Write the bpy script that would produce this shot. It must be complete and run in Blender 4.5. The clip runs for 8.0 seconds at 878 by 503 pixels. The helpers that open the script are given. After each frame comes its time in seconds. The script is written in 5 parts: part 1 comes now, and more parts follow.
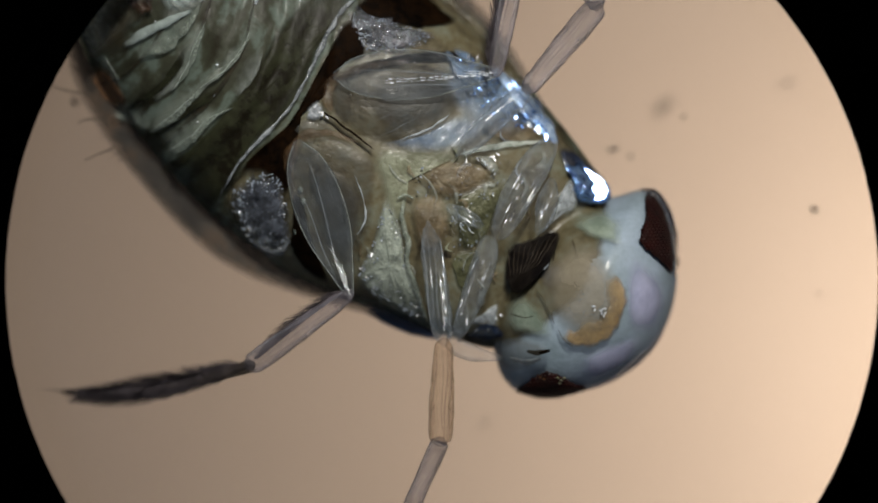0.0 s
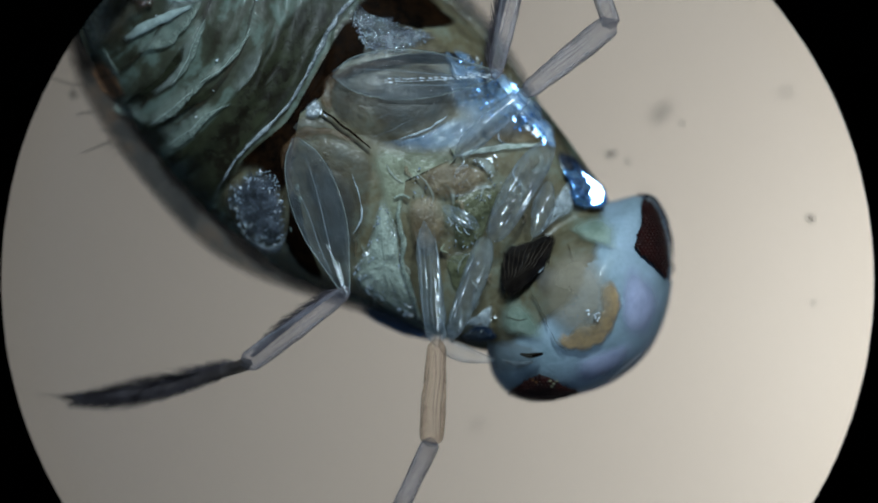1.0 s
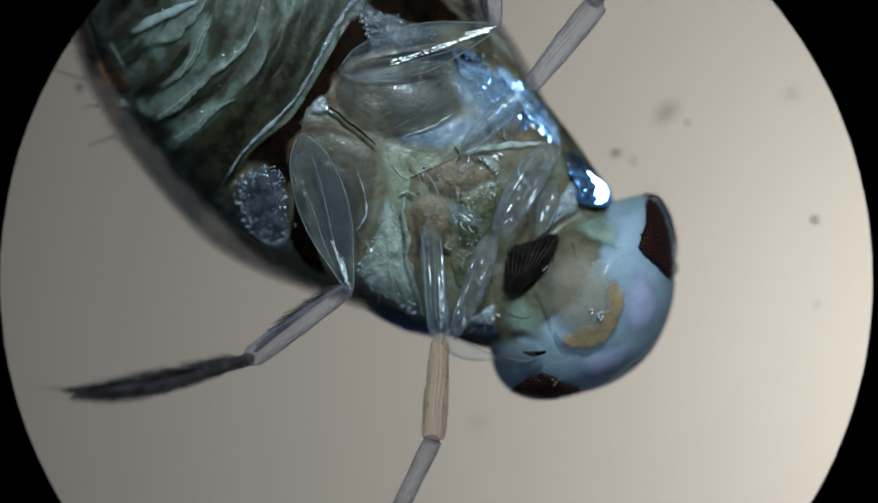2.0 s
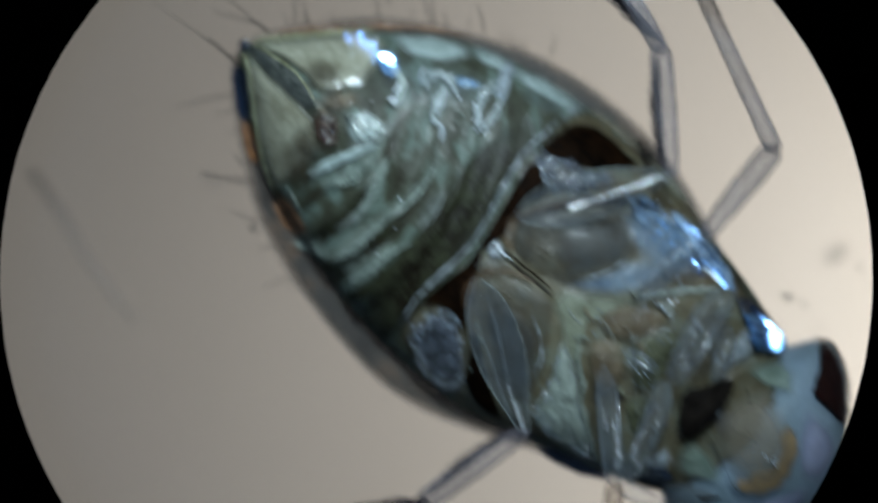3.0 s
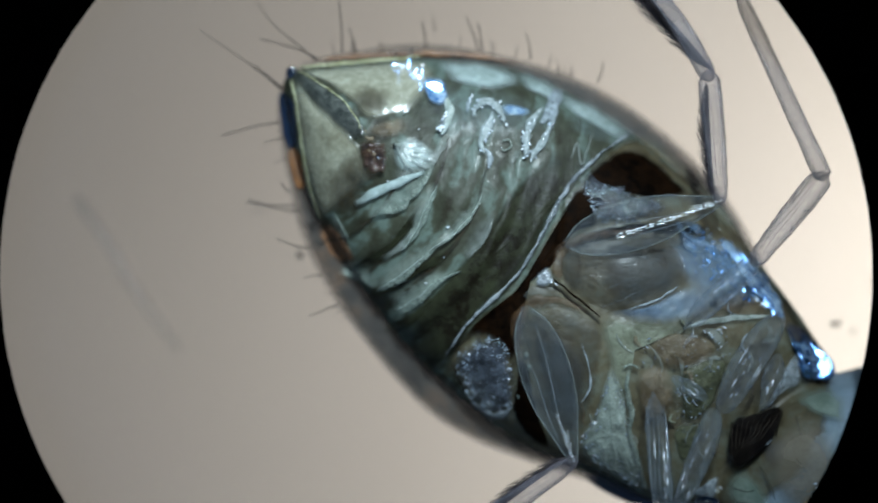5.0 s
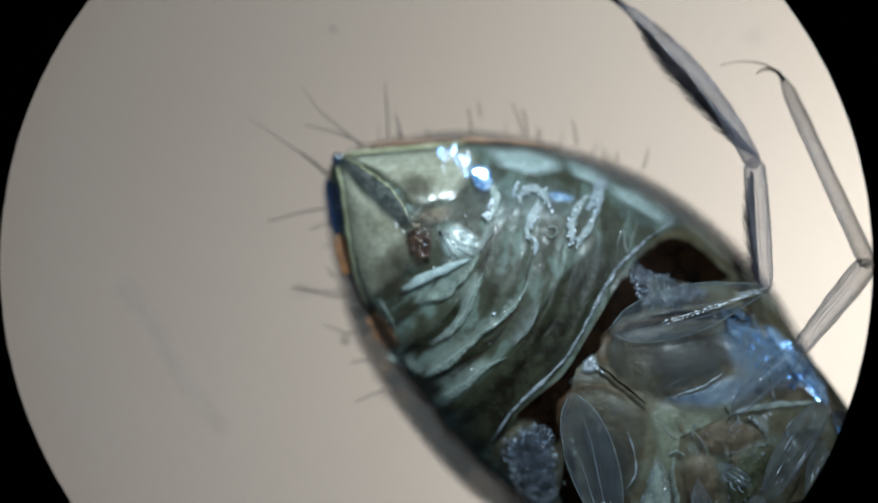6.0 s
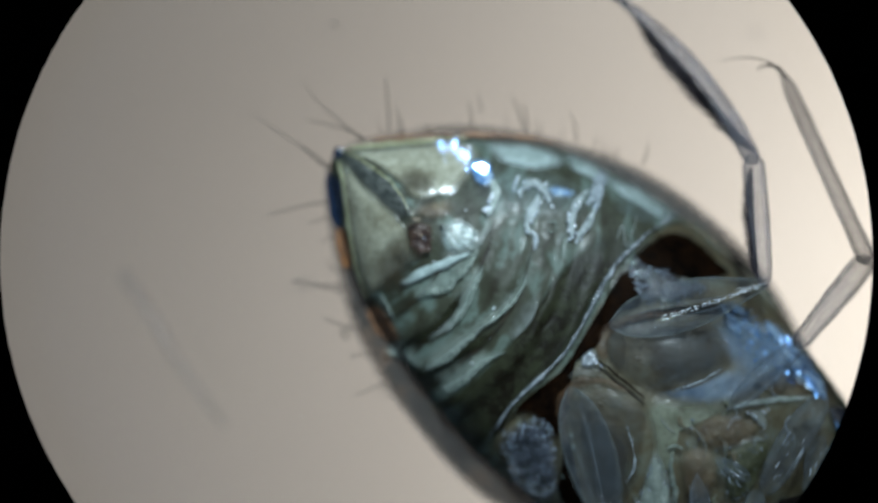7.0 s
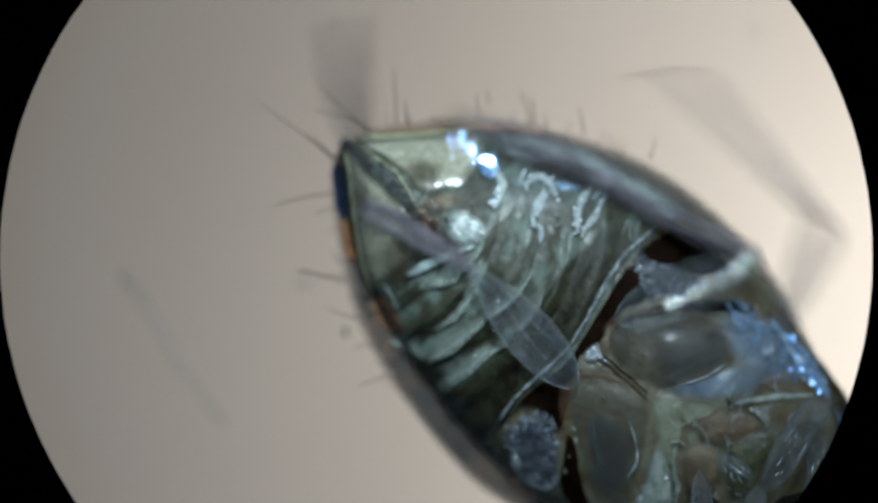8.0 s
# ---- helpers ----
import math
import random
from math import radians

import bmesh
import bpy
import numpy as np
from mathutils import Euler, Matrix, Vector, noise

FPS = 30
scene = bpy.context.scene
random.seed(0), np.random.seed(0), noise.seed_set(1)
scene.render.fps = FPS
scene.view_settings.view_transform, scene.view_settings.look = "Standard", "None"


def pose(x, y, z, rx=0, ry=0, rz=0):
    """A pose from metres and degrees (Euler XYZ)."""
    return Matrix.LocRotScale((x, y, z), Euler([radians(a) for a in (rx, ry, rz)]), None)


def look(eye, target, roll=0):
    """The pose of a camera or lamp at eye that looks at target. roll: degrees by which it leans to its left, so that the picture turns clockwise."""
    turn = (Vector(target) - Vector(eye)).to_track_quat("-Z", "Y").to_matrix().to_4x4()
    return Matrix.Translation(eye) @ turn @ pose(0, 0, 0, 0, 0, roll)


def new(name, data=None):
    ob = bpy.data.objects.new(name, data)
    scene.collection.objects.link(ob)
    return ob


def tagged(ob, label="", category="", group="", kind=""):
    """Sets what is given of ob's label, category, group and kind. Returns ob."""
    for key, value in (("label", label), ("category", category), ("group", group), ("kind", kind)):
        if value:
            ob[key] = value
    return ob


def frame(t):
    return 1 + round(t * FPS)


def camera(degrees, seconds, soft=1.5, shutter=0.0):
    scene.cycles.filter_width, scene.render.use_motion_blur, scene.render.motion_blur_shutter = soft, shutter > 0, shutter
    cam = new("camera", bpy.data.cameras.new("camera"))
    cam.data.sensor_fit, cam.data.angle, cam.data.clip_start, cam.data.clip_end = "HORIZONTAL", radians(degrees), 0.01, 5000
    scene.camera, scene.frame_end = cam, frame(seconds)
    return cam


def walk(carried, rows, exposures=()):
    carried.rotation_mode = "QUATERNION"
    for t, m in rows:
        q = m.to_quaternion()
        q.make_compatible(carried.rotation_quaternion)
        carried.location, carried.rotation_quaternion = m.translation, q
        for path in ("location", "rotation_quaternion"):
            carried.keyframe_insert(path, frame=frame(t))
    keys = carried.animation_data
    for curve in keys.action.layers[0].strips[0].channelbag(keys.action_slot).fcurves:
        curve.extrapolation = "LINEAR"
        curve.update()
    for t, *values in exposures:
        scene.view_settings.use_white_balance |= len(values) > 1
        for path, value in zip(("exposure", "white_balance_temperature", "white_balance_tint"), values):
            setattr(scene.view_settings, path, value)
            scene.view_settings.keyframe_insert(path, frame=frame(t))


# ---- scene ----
# A small water bug on its back on a glass slide, seen down a microscope tube.
U = 3e-6            # one design unit: 3 micrometres
FOCUS = 325 * U     # height of the plane in focus above the slide
LENS = 6.0
HEIGHT = 784 * U / math.tan(radians(LENS / 2))

cam = camera(LENS, 8.0, 1.7, 0.7)
cam.data.dof.use_dof = True
cam.data.dof.focus_distance = HEIGHT
cam.data.dof.aperture_fstop = 135


def eye_pose(dx, dy=0.0):
    """The camera over the stage, looking down, turned a little so that the view slips by dx, dy units."""
    ang = math.degrees(math.atan(dx * U / HEIGHT))
    tip = math.degrees(math.atan(dy * U / HEIGHT))
    return pose(0, 0, FOCUS + HEIGHT, tip, ang, 0)


EYE = [(0.0, 10, 0), (0.5, 6, 0), (1.0, 2.5, -1), (2.3, 0, -3), (3.5, 0, -6), (4.2, 0, -7), (5.3, 0, -19), (5.5, 0, -23), (6.0, 0, -30), (6.5, 0, -36), (7.0, 0, -41), (8.0, 0, -43)]
walk(cam, [(t, eye_pose(x, y)) for t, x, y in EYE],
     [(0.0, -0.37, 8500, 17), (0.1, -0.38, 7800, 13), (0.2, -0.4, 7000, 8), (0.4, -0.42, 6200, 2), (1.0, -0.38, 6150, 1), (2.5, -0.42, 6150, 1),
      (3.0, -0.28, 6200, 2), (3.5, 0.06, 6200, 2), (4.2, 0.08, 6200, 2), (5.3, 0.06, 6250, 3), (6.0, 0.06, 6250, 3), (6.5, 0.0, 6250, 3), (8.0, -0.02, 6250, 3)])

# ---- light ----
world = bpy.data.worlds.new("room_sky")
scene.world = world
world.use_nodes = True
wn = world.node_tree.nodes
sky = wn.new("ShaderNodeTexSky")
sky.sky_type = "NISHITA"
sky.sun_disc = False
sky.sun_elevation = radians(40)
sky.sun_rotation = radians(60)
world.node_tree.links.new(sky.outputs[0], wn["Background"].inputs[0])
wn["Background"].inputs[1].default_value = 0.05


def area_lamp(name, eye, target, size, watts, colour):
    data = bpy.data.lights.new(name, "AREA")
    data.shape = "DISK"
    data.size = size
    data.energy = watts
    data.color = colour
    ob = new(name, data)
    ob.matrix_world = look(eye, target)
    return ob


STAGE = -0.019
area_lamp("stage_lamp", (0.0071, -0.0015, STAGE + 0.0052), (-0.0002, -0.0001, STAGE), 0.002, 0.0009, (1.0, 0.945, 0.885))


def spot_lamp(name, eye, target, size, degrees, watts, colour):
    data = bpy.data.lights.new(name, "SPOT")
    data.shadow_soft_size = size / 2
    data.spot_size = radians(degrees)
    data.spot_blend = 1.0
    data.energy = watts
    data.color = colour
    ob = new(name, data)
    ob.matrix_world = look(eye, target)
    return ob


# the gooseneck lamp beside the tube throws a small soft pool of cool light on the middle of the view
spot_lamp("gooseneck_lamp", (0.0035, 0.014, 0.026), (-95 * U, 85 * U, 300 * U), 0.0035, 11.4, 0.069, (0.78, 0.91, 1.0))


# ---- materials ----
def node_mat(name):
    m = bpy.data.materials.new(name)
    m.use_nodes = True
    nt = m.node_tree
    return m, nt, nt.nodes["Principled BSDF"]


def skin(name, dark, light, rough=0.35, coat=0.3, alpha=1.0, size=40, bump=0.35, fine=9, contrast=0.5, metal=0.0, spec=0.5, third=None, wrinkle=0.0, clear=0.0, along="y"):
    """Organic surface: two colours mixed by coarse noise, grain and relief by fine noise. size, fine: in units."""
    m, nt, b = node_mat(name)
    lk = nt.links.new
    co = nt.nodes.new("ShaderNodeTexCoord")
    n1 = nt.nodes.new("ShaderNodeTexNoise")
    n1.inputs["Scale"].default_value = 1 / (size * U)
    n1.inputs["Detail"].default_value = 5
    n1.inputs["Roughness"].default_value = 0.6
    n2 = nt.nodes.new("ShaderNodeTexNoise")
    n2.inputs["Scale"].default_value = 1 / (fine * U)
    n2.inputs["Detail"].default_value = 4
    for n in (n1, n2):
        lk(co.outputs["Object"], n.inputs["Vector"])
    mix = nt.nodes.new("ShaderNodeMath")
    mix.operation = "MULTIPLY_ADD"
    mix.inputs[1].default_value = 0.35
    lk(n2.outputs["Fac"], mix.inputs[0])
    lk(n1.outputs["Fac"], mix.inputs[2])
    ramp = nt.nodes.new("ShaderNodeValToRGB")
    e = ramp.color_ramp.elements
    e[0].position, e[1].position = 0.675 - contrast * 0.3, 0.675 + contrast * 0.3
    e[0].color, e[1].color = (*dark, 1), (*light, 1)
    if third:
        k = e.new(0.675)
        k.color = (*third, 1)
    lk(mix.outputs[0], ramp.inputs[0])
    lk(ramp.outputs[0], b.inputs["Base Color"])
    rr = nt.nodes.new("ShaderNodeMapRange")
    rr.inputs["To Min"].default_value = max(0.03, rough - 0.12)
    rr.inputs["To Max"].default_value = rough + 0.15
    lk(n2.outputs["Fac"], rr.inputs["Value"])
    lk(rr.outputs[0], b.inputs["Roughness"])
    bp = nt.nodes.new("ShaderNodeBump")
    bp.inputs["Strength"].default_value = bump
    bp.inputs["Distance"].default_value = 6 * U
    height = mix.outputs[0]
    if wrinkle:
        mp = nt.nodes.new("ShaderNodeMapping")
        mp.inputs["Rotation"].default_value = (0, 0, radians(35))
        mp.inputs["Scale"].default_value = (0.1, 1.0, 0.6) if along == "x" else (1.0, 0.16, 0.3)
        lk(co.outputs["Object"], mp.inputs["Vector"])
        n3 = nt.nodes.new("ShaderNodeTexNoise")
        n3.inputs["Scale"].default_value = 1 / ((8 if along == "x" else 20) * U)
        n3.inputs["Detail"].default_value = 4
        n3.inputs["Distortion"].default_value = 1.2
        lk(mp.outputs[0], n3.inputs["Vector"])
        add = nt.nodes.new("ShaderNodeMath")
        add.operation = "MULTIPLY_ADD"
        add.inputs[1].default_value = wrinkle
        lk(n3.outputs["Fac"], add.inputs[0])
        lk(mix.outputs[0], add.inputs[2])
        height = add.outputs[0]
    lk(height, bp.inputs["Height"])
    lk(bp.outputs[0], b.inputs["Normal"])
    lk(bp.outputs[0], b.inputs["Coat Normal"])
    b.inputs["Coat Weight"].default_value = coat
    b.inputs["Coat Roughness"].default_value = 0.08
    b.inputs["Metallic"].default_value = metal
    b.inputs["Transmission Weight"].default_value = clear
    b.inputs["IOR"].default_value = 1.14 if clear else 1.5
    b.inputs["Specular IOR Level"].default_value = spec
    # plates thin out towards their edges
    thin = nt.nodes.new("ShaderNodeAttribute")
    thin.attribute_name = "thinning"
    ragged = nt.nodes.new("ShaderNodeMath")
    ragged.operation = "MULTIPLY_ADD"
    ragged.inputs[1].default_value = 0.16
    ragged.inputs[2].default_value = -0.08
    lk(n2.outputs["Fac"], ragged.inputs[0])
    total = nt.nodes.new("ShaderNodeMath")
    total.operation = "ADD"
    lk(thin.outputs["Fac"], total.inputs[0])
    lk(ragged.outputs[0], total.inputs[1])
    fall = nt.nodes.new("ShaderNodeMapRange")
    fall.interpolation_type = "SMOOTHSTEP"
    fall.inputs["From Min"].default_value = 0.25
    fall.inputs["From Max"].default_value = 0.95
    fall.inputs["To Min"].default_value = alpha
    fall.inputs["To Max"].default_value = 0.0
    lk(total.outputs[0], fall.inputs["Value"])
    lk(fall.outputs[0], b.inputs["Alpha"])
    return m


M_RIDGE = skin("pale_ridge", (0.12, 0.16, 0.135), (0.42, 0.48, 0.42), 0.24, 0.7, 0.56, size=22, bump=0.9, fine=7, contrast=1.0, wrinkle=0.8)
# white base colour, also painted on as highlights
M_WHITE = skin("white_scrap_and_glint", (0.45, 0.55, 0.68), (0.92, 0.95, 0.98), 0.1, 1.0, 0.85, size=16, bump=0.9, fine=7)
M_SHELL = skin("brown_wing", (0.022, 0.021, 0.02), (0.1, 0.066, 0.046), 0.6, 0.0, 0.8, size=90, bump=0.1, fine=18, third=(0.05, 0.045, 0.04), spec=0.25)
M_DARK = skin("hollow_shade_and_dark_chitin", (0.0012, 0.0007, 0.0004), (0.009, 0.004, 0.0016), 0.6, 0.0, size=50, bump=0.25, fine=10, spec=0.02)
M_BLACK = skin("black_chitin", (0.003, 0.007, 0.016), (0.01, 0.02, 0.045), 0.15, 0.9, size=30, bump=0.25, fine=9)
M_THORAX = skin("grey_green_thorax", (0.075, 0.076, 0.042), (0.32, 0.35, 0.26), 0.3, 0.5, 0.9, size=45, bump=0.6, fine=8, contrast=0.9, third=(0.185, 0.195, 0.135))
M_SILVER = skin("silvery_air_film", (0.003, 0.0035, 0.005), (0.12, 0.135, 0.165), 0.12, 1.0, 0.95, size=30, bump=1.0, fine=3.2, contrast=0.6, metal=0.3)
M_MEMBRANE = skin("clear_membrane", (0.085, 0.1, 0.105), (0.25, 0.29, 0.33), 0.24, 0.6, 0.38, size=34, bump=0.7, fine=8, contrast=0.8, wrinkle=2.2, clear=0.5, along="x")
M_LIMB = skin("clear_limb", (0.14, 0.17, 0.19), (0.44, 0.52, 0.6), 0.1, 1.0, 0.4, size=20, bump=1.0, fine=6, contrast=0.7, wrinkle=1.4, clear=0.5)
M_SHIN = skin("clear_shin", (0.14, 0.17, 0.19), (0.42, 0.5, 0.58), 0.1, 1.0, 0.42, size=24, bump=0.9, fine=6, contrast=0.8, wrinkle=2.0, clear=0.5, along="x")
M_LIMB_AMBER = skin("amber_limb", (0.22, 0.1, 0.04), (0.5, 0.31, 0.17), 0.3, 0.4, 0.5, size=60, bump=0.6, fine=8, contrast=1.0, wrinkle=3.0, along="x")
M_LIMB_DUSK = skin("dusky_limb", (0.055, 0.046, 0.055), (0.3, 0.27, 0.31), 0.3, 0.5, 0.6, size=60, bump=0.6, fine=8, contrast=1.0, wrinkle=3.0, along="x")
M_OAR = skin("brown_oar_shaft", (0.011, 0.009, 0.008), (0.045, 0.034, 0.028), 0.6, 0.0, 0.75, size=30, bump=0.6, fine=6, spec=0.1)
M_CURL = skin("crumpled_membrane", (0.17, 0.215, 0.22), (0.76, 0.84, 0.85), 0.16, 0.9, 0.58, size=12, bump=1.0, fine=5, contrast=0.9)
M_STREAK = skin("pale_streak", (0.26, 0.31, 0.35), (0.6, 0.67, 0.73), 0.16, 0.9, 0.55, size=14, bump=0.9, fine=5)
M_VEIN = skin("faint_vein", (0.3, 0.36, 0.43), (0.6, 0.68, 0.76), 0.2, 0.4, 0.13, size=14, bump=0.8, fine=5)
M_AMBER = skin("amber_flesh", (0.08, 0.05, 0.024), (0.36, 0.27, 0.17), 0.3, 0.5, 0.48, size=24, bump=0.9, fine=6, contrast=0.9, third=(0.17, 0.12, 0.068))
M_HEAD = skin("pale_blue_head", (0.17, 0.235, 0.26), (0.37, 0.46, 0.57), 0.46, 0.1, size=90, bump=0.3, fine=9, contrast=1.0, spec=0.35)
M_FACE = skin("beige_face", (0.17, 0.145, 0.1), (0.36, 0.31, 0.235), 0.6, 0.0, 0.62, size=60, bump=0.25, fine=9, contrast=0.9, spec=0.2)
M_ORANGE = skin("orange_pigment", (0.2, 0.115, 0.04), (0.55, 0.34, 0.12), 0.4, 0.2, 0.66, size=22, bump=0.3, fine=6, contrast=0.8)
M_FACET = skin("eye_facet", (0.0015, 0.0006, 0.0006), (0.028, 0.004, 0.002), 0.4, 0.0, size=38, bump=0.1, fine=6, contrast=0.75, spec=0.2)
M_EYE = skin("red_black_eye", (0.004, 0.001, 0.001), (0.02, 0.002, 0.0015), 0.4, 0.0, size=20, bump=0.3, fine=8, spec=0.15)
M_HAIR = skin("dark_hair", (0.008, 0.006, 0.006), (0.025, 0.02, 0.018), 0.5, 0.0, 0.9, size=20, bump=0.1, fine=6, spec=0.12)
M_FRINGE = skin("brown_swimming_hair", (0.035, 0.028, 0.032), (0.1, 0.085, 0.095), 0.5, 0.0, 0.3, size=30, bump=0.1, fine=6, spec=0.12)
# for facets added as glints, shaped to face the lamp
M_WET = skin("mirror_glint_facet", (0.1, 0.125, 0.16), (0.24, 0.29, 0.36), 0.3, 0.45, 0.8, size=16, bump=0.06, fine=5)
# the blue of these glints is painted into the base colour
M_WET_BLUE = skin("blue_glint_facet", (0.06, 0.2, 0.55), (0.26, 0.5, 0.95), 0.16, 0.8, 0.85, size=18, bump=0.05, fine=7, metal=0.6)
M_SPECK = skin("grey_dust", (0.06, 0.05, 0.045), (0.2, 0.18, 0.16), 0.7, 0.0, 0.6, size=10, bump=0.6, fine=4)
M_HAZE = skin("faint_smear", (0.05, 0.045, 0.042), (0.12, 0.11, 0.1), 0.8, 0.0, 0.19, size=40, bump=0.2, fine=12)
M_STAGE = skin("cream_stage", (0.68, 0.60, 0.55), (0.76, 0.68, 0.63), 0.7, 0.0, size=700, bump=0.05, fine=120, contrast=1.2, spec=0.2)
M_TAIL = skin("yellow_green_plate", (0.13, 0.115, 0.07), (0.5, 0.5, 0.4), 0.25, 0.6, 0.8, size=110, bump=0.35, fine=11, contrast=1.0, third=(0.29, 0.28, 0.205))
M_EDGE = skin("yellow_edge", (0.3, 0.3, 0.16), (0.55, 0.55, 0.36), 0.25, 0.7, 0.85, size=20, bump=0.3, fine=8)
M_TAIL_SHADE = skin("slate_fold_shade", (0.03, 0.034, 0.03), (0.095, 0.1, 0.088), 0.25, 0.7, size=40, bump=0.3, fine=10)
M_RUST = skin("rust_chitin", (0.07, 0.028, 0.009), (0.24, 0.1, 0.03), 0.34, 0.4, 0.9, size=30, bump=0.3, fine=9)
M_VENT = skin("wet_brown_flesh", (0.01, 0.005, 0.0025), (0.075, 0.038, 0.02), 0.16, 1.0, 0.92, size=16, bump=0.8, fine=6, contrast=0.8)
M_RIM = skin("bluish_rim", (0.13, 0.15, 0.17), (0.46, 0.5, 0.54), 0.2, 0.8, 0.62, size=20, bump=0.7, fine=6)
M_HIP = skin("hip_membrane", (0.055, 0.034, 0.018), (0.075, 0.09, 0.095), 0.42, 0.12, 0.42, size=60, bump=0.45, fine=8, contrast=0.9, third=(0.062, 0.056, 0.042), spec=0.35)
M_SPECKLE = skin("speckled_silver", (0.09, 0.1, 0.075), (0.42, 0.48, 0.42), 0.2, 0.9, 0.85, size=45, bump=0.9, fine=5, contrast=0.9)
# blue of reflected lamp light, painted as base colour
M_BLUE = skin("painted_blue_sheen", (0.06, 0.2, 0.5), (0.6, 0.8, 1.0), 0.12, 1.0, 0.62, size=22, bump=0.4, fine=10)
M_SHEEN = skin("thin_green_lightening", (0.13, 0.18, 0.18), (0.36, 0.46, 0.5), 0.22, 0.7, 0.13, size=40, bump=0.5, fine=9, contrast=0.9, wrinkle=0.8)
M_THROAT = skin("olive_throat", (0.035, 0.036, 0.016), (0.1, 0.102, 0.055), 0.3, 0.6, size=40, bump=0.5, fine=10)
M_GLOSS = skin("mirror_chitin", (0.02, 0.05, 0.14), (0.16, 0.36, 0.7), 0.14, 1.0, size=30, bump=0.5, fine=12, metal=0.85)
M_CHEEK = skin("green_cheek", (0.17, 0.23, 0.18), (0.36, 0.44, 0.36), 0.34, 0.5, 0.75, size=50, bump=0.3, fine=10)
M_VIOLET = skin("violet_forehead", (0.36, 0.38, 0.56), (0.55, 0.57, 0.78), 0.34, 0.5, 0.85, size=60, bump=0.2, fine=10)
M_MOUTH = skin("black_mouth", (0.003, 0.002, 0.002), (0.012, 0.009, 0.007), 0.6, 0.0, size=30, bump=0.4, fine=7, spec=0.08)
M_BRISTLE = skin("brown_bristle", (0.012, 0.008, 0.006), (0.04, 0.03, 0.022), 0.5, 0.1, 0.8, size=20, bump=0.3, fine=6, spec=0.2)
M_GREY = skin("slate_rim", (0.05, 0.052, 0.06), (0.14, 0.145, 0.16), 0.3, 0.5, 0.5, size=30, bump=0.3, fine=8)
M_CHEST = skin("mottled_chest", (0.016, 0.009, 0.004), (0.15, 0.17, 0.135), 0.36, 0.3, size=70, bump=0.4, fine=12, contrast=1.0, spec=0.4, third=(0.105, 0.088, 0.05))
M_BELLY_SHADE = skin("dark_olive_shading", (0.008, 0.006, 0.0025), (0.03, 0.033, 0.017), 0.45, 0.0, 0.92, size=50, bump=0.3, fine=12, wrinkle=0.4, spec=0.2)
M_SLATE = skin("slate_core", (0.012, 0.016, 0.019), (0.045, 0.055, 0.064), 0.34, 0.35, 0.75, size=45, bump=0.3, fine=9)
M_CREST = skin("pale_highlight_and_edge", (0.4, 0.48, 0.43), (0.72, 0.8, 0.76), 0.15, 1.0, 0.5, size=18, bump=0.7, fine=6)
M_SEAM = skin("brown_seam", (0.014, 0.01, 0.005), (0.055, 0.04, 0.02), 0.4, 0.1, 0.5, size=40, bump=0.2, fine=10)
M_STAIN = skin("brown_stain", (0.04, 0.02, 0.008), (0.15, 0.08, 0.035), 0.5, 0.1, 0.4, size=18, bump=0.6, fine=6, contrast=0.7)
M_LINE = skin("faint_dark_line", (0.05, 0.045, 0.05), (0.12, 0.11, 0.12), 0.4, 0.2, 0.2, size=30, bump=0.3, fine=8)
M_PANEL = skin("pale_blue_panel", (0.24, 0.3, 0.27), (0.56, 0.66, 0.66), 0.22, 0.9, 0.8, size=40, bump=0.6, fine=9, contrast=0.9)
# bluish glare of the flank, painted as a clear layer
M_FLANK_GLARE = skin("bluish_flank_glare", (0.1, 0.19, 0.3), (0.34, 0.52, 0.78), 0.13, 1.0, 0.34, size=35, bump=0.8, fine=8, contrast=0.9, wrinkle=1.0)
M_MARGIN = skin("brown_margin", (0.07, 0.035, 0.022), (0.3, 0.14, 0.06), 0.45, 0.1, 0.75, size=35, bump=0.3, fine=9, contrast=0.8)
M_FOLD = skin("clear_fold", (0.2, 0.23, 0.2), (0.42, 0.46, 0.44), 0.18, 0.8, 0.36, size=20, bump=0.8, fine=7)
M_STAGE_BLACK = skin("black_enamel", (0.012, 0.012, 0.012), (0.02, 0.02, 0.02), 0.5, 0.1, size=300, bump=0.1, fine=30)
M_TUBE = skin("matt_black_tube", (0.0001, 0.0001, 0.0001), (0.0002, 0.0002, 0.0002), 0.95, 0.0, size=60, bump=0.1, fine=12, spec=0.0)

M_GLASS, _nt, _b = node_mat("slide_glass")
_b.inputs["Base Color"].default_value = (0.985, 0.99, 0.985, 1)
_b.inputs["Roughness"].default_value = 0.0
_b.inputs["IOR"].default_value = 1.5
_b.inputs["Transmission Weight"].default_value = 1.0


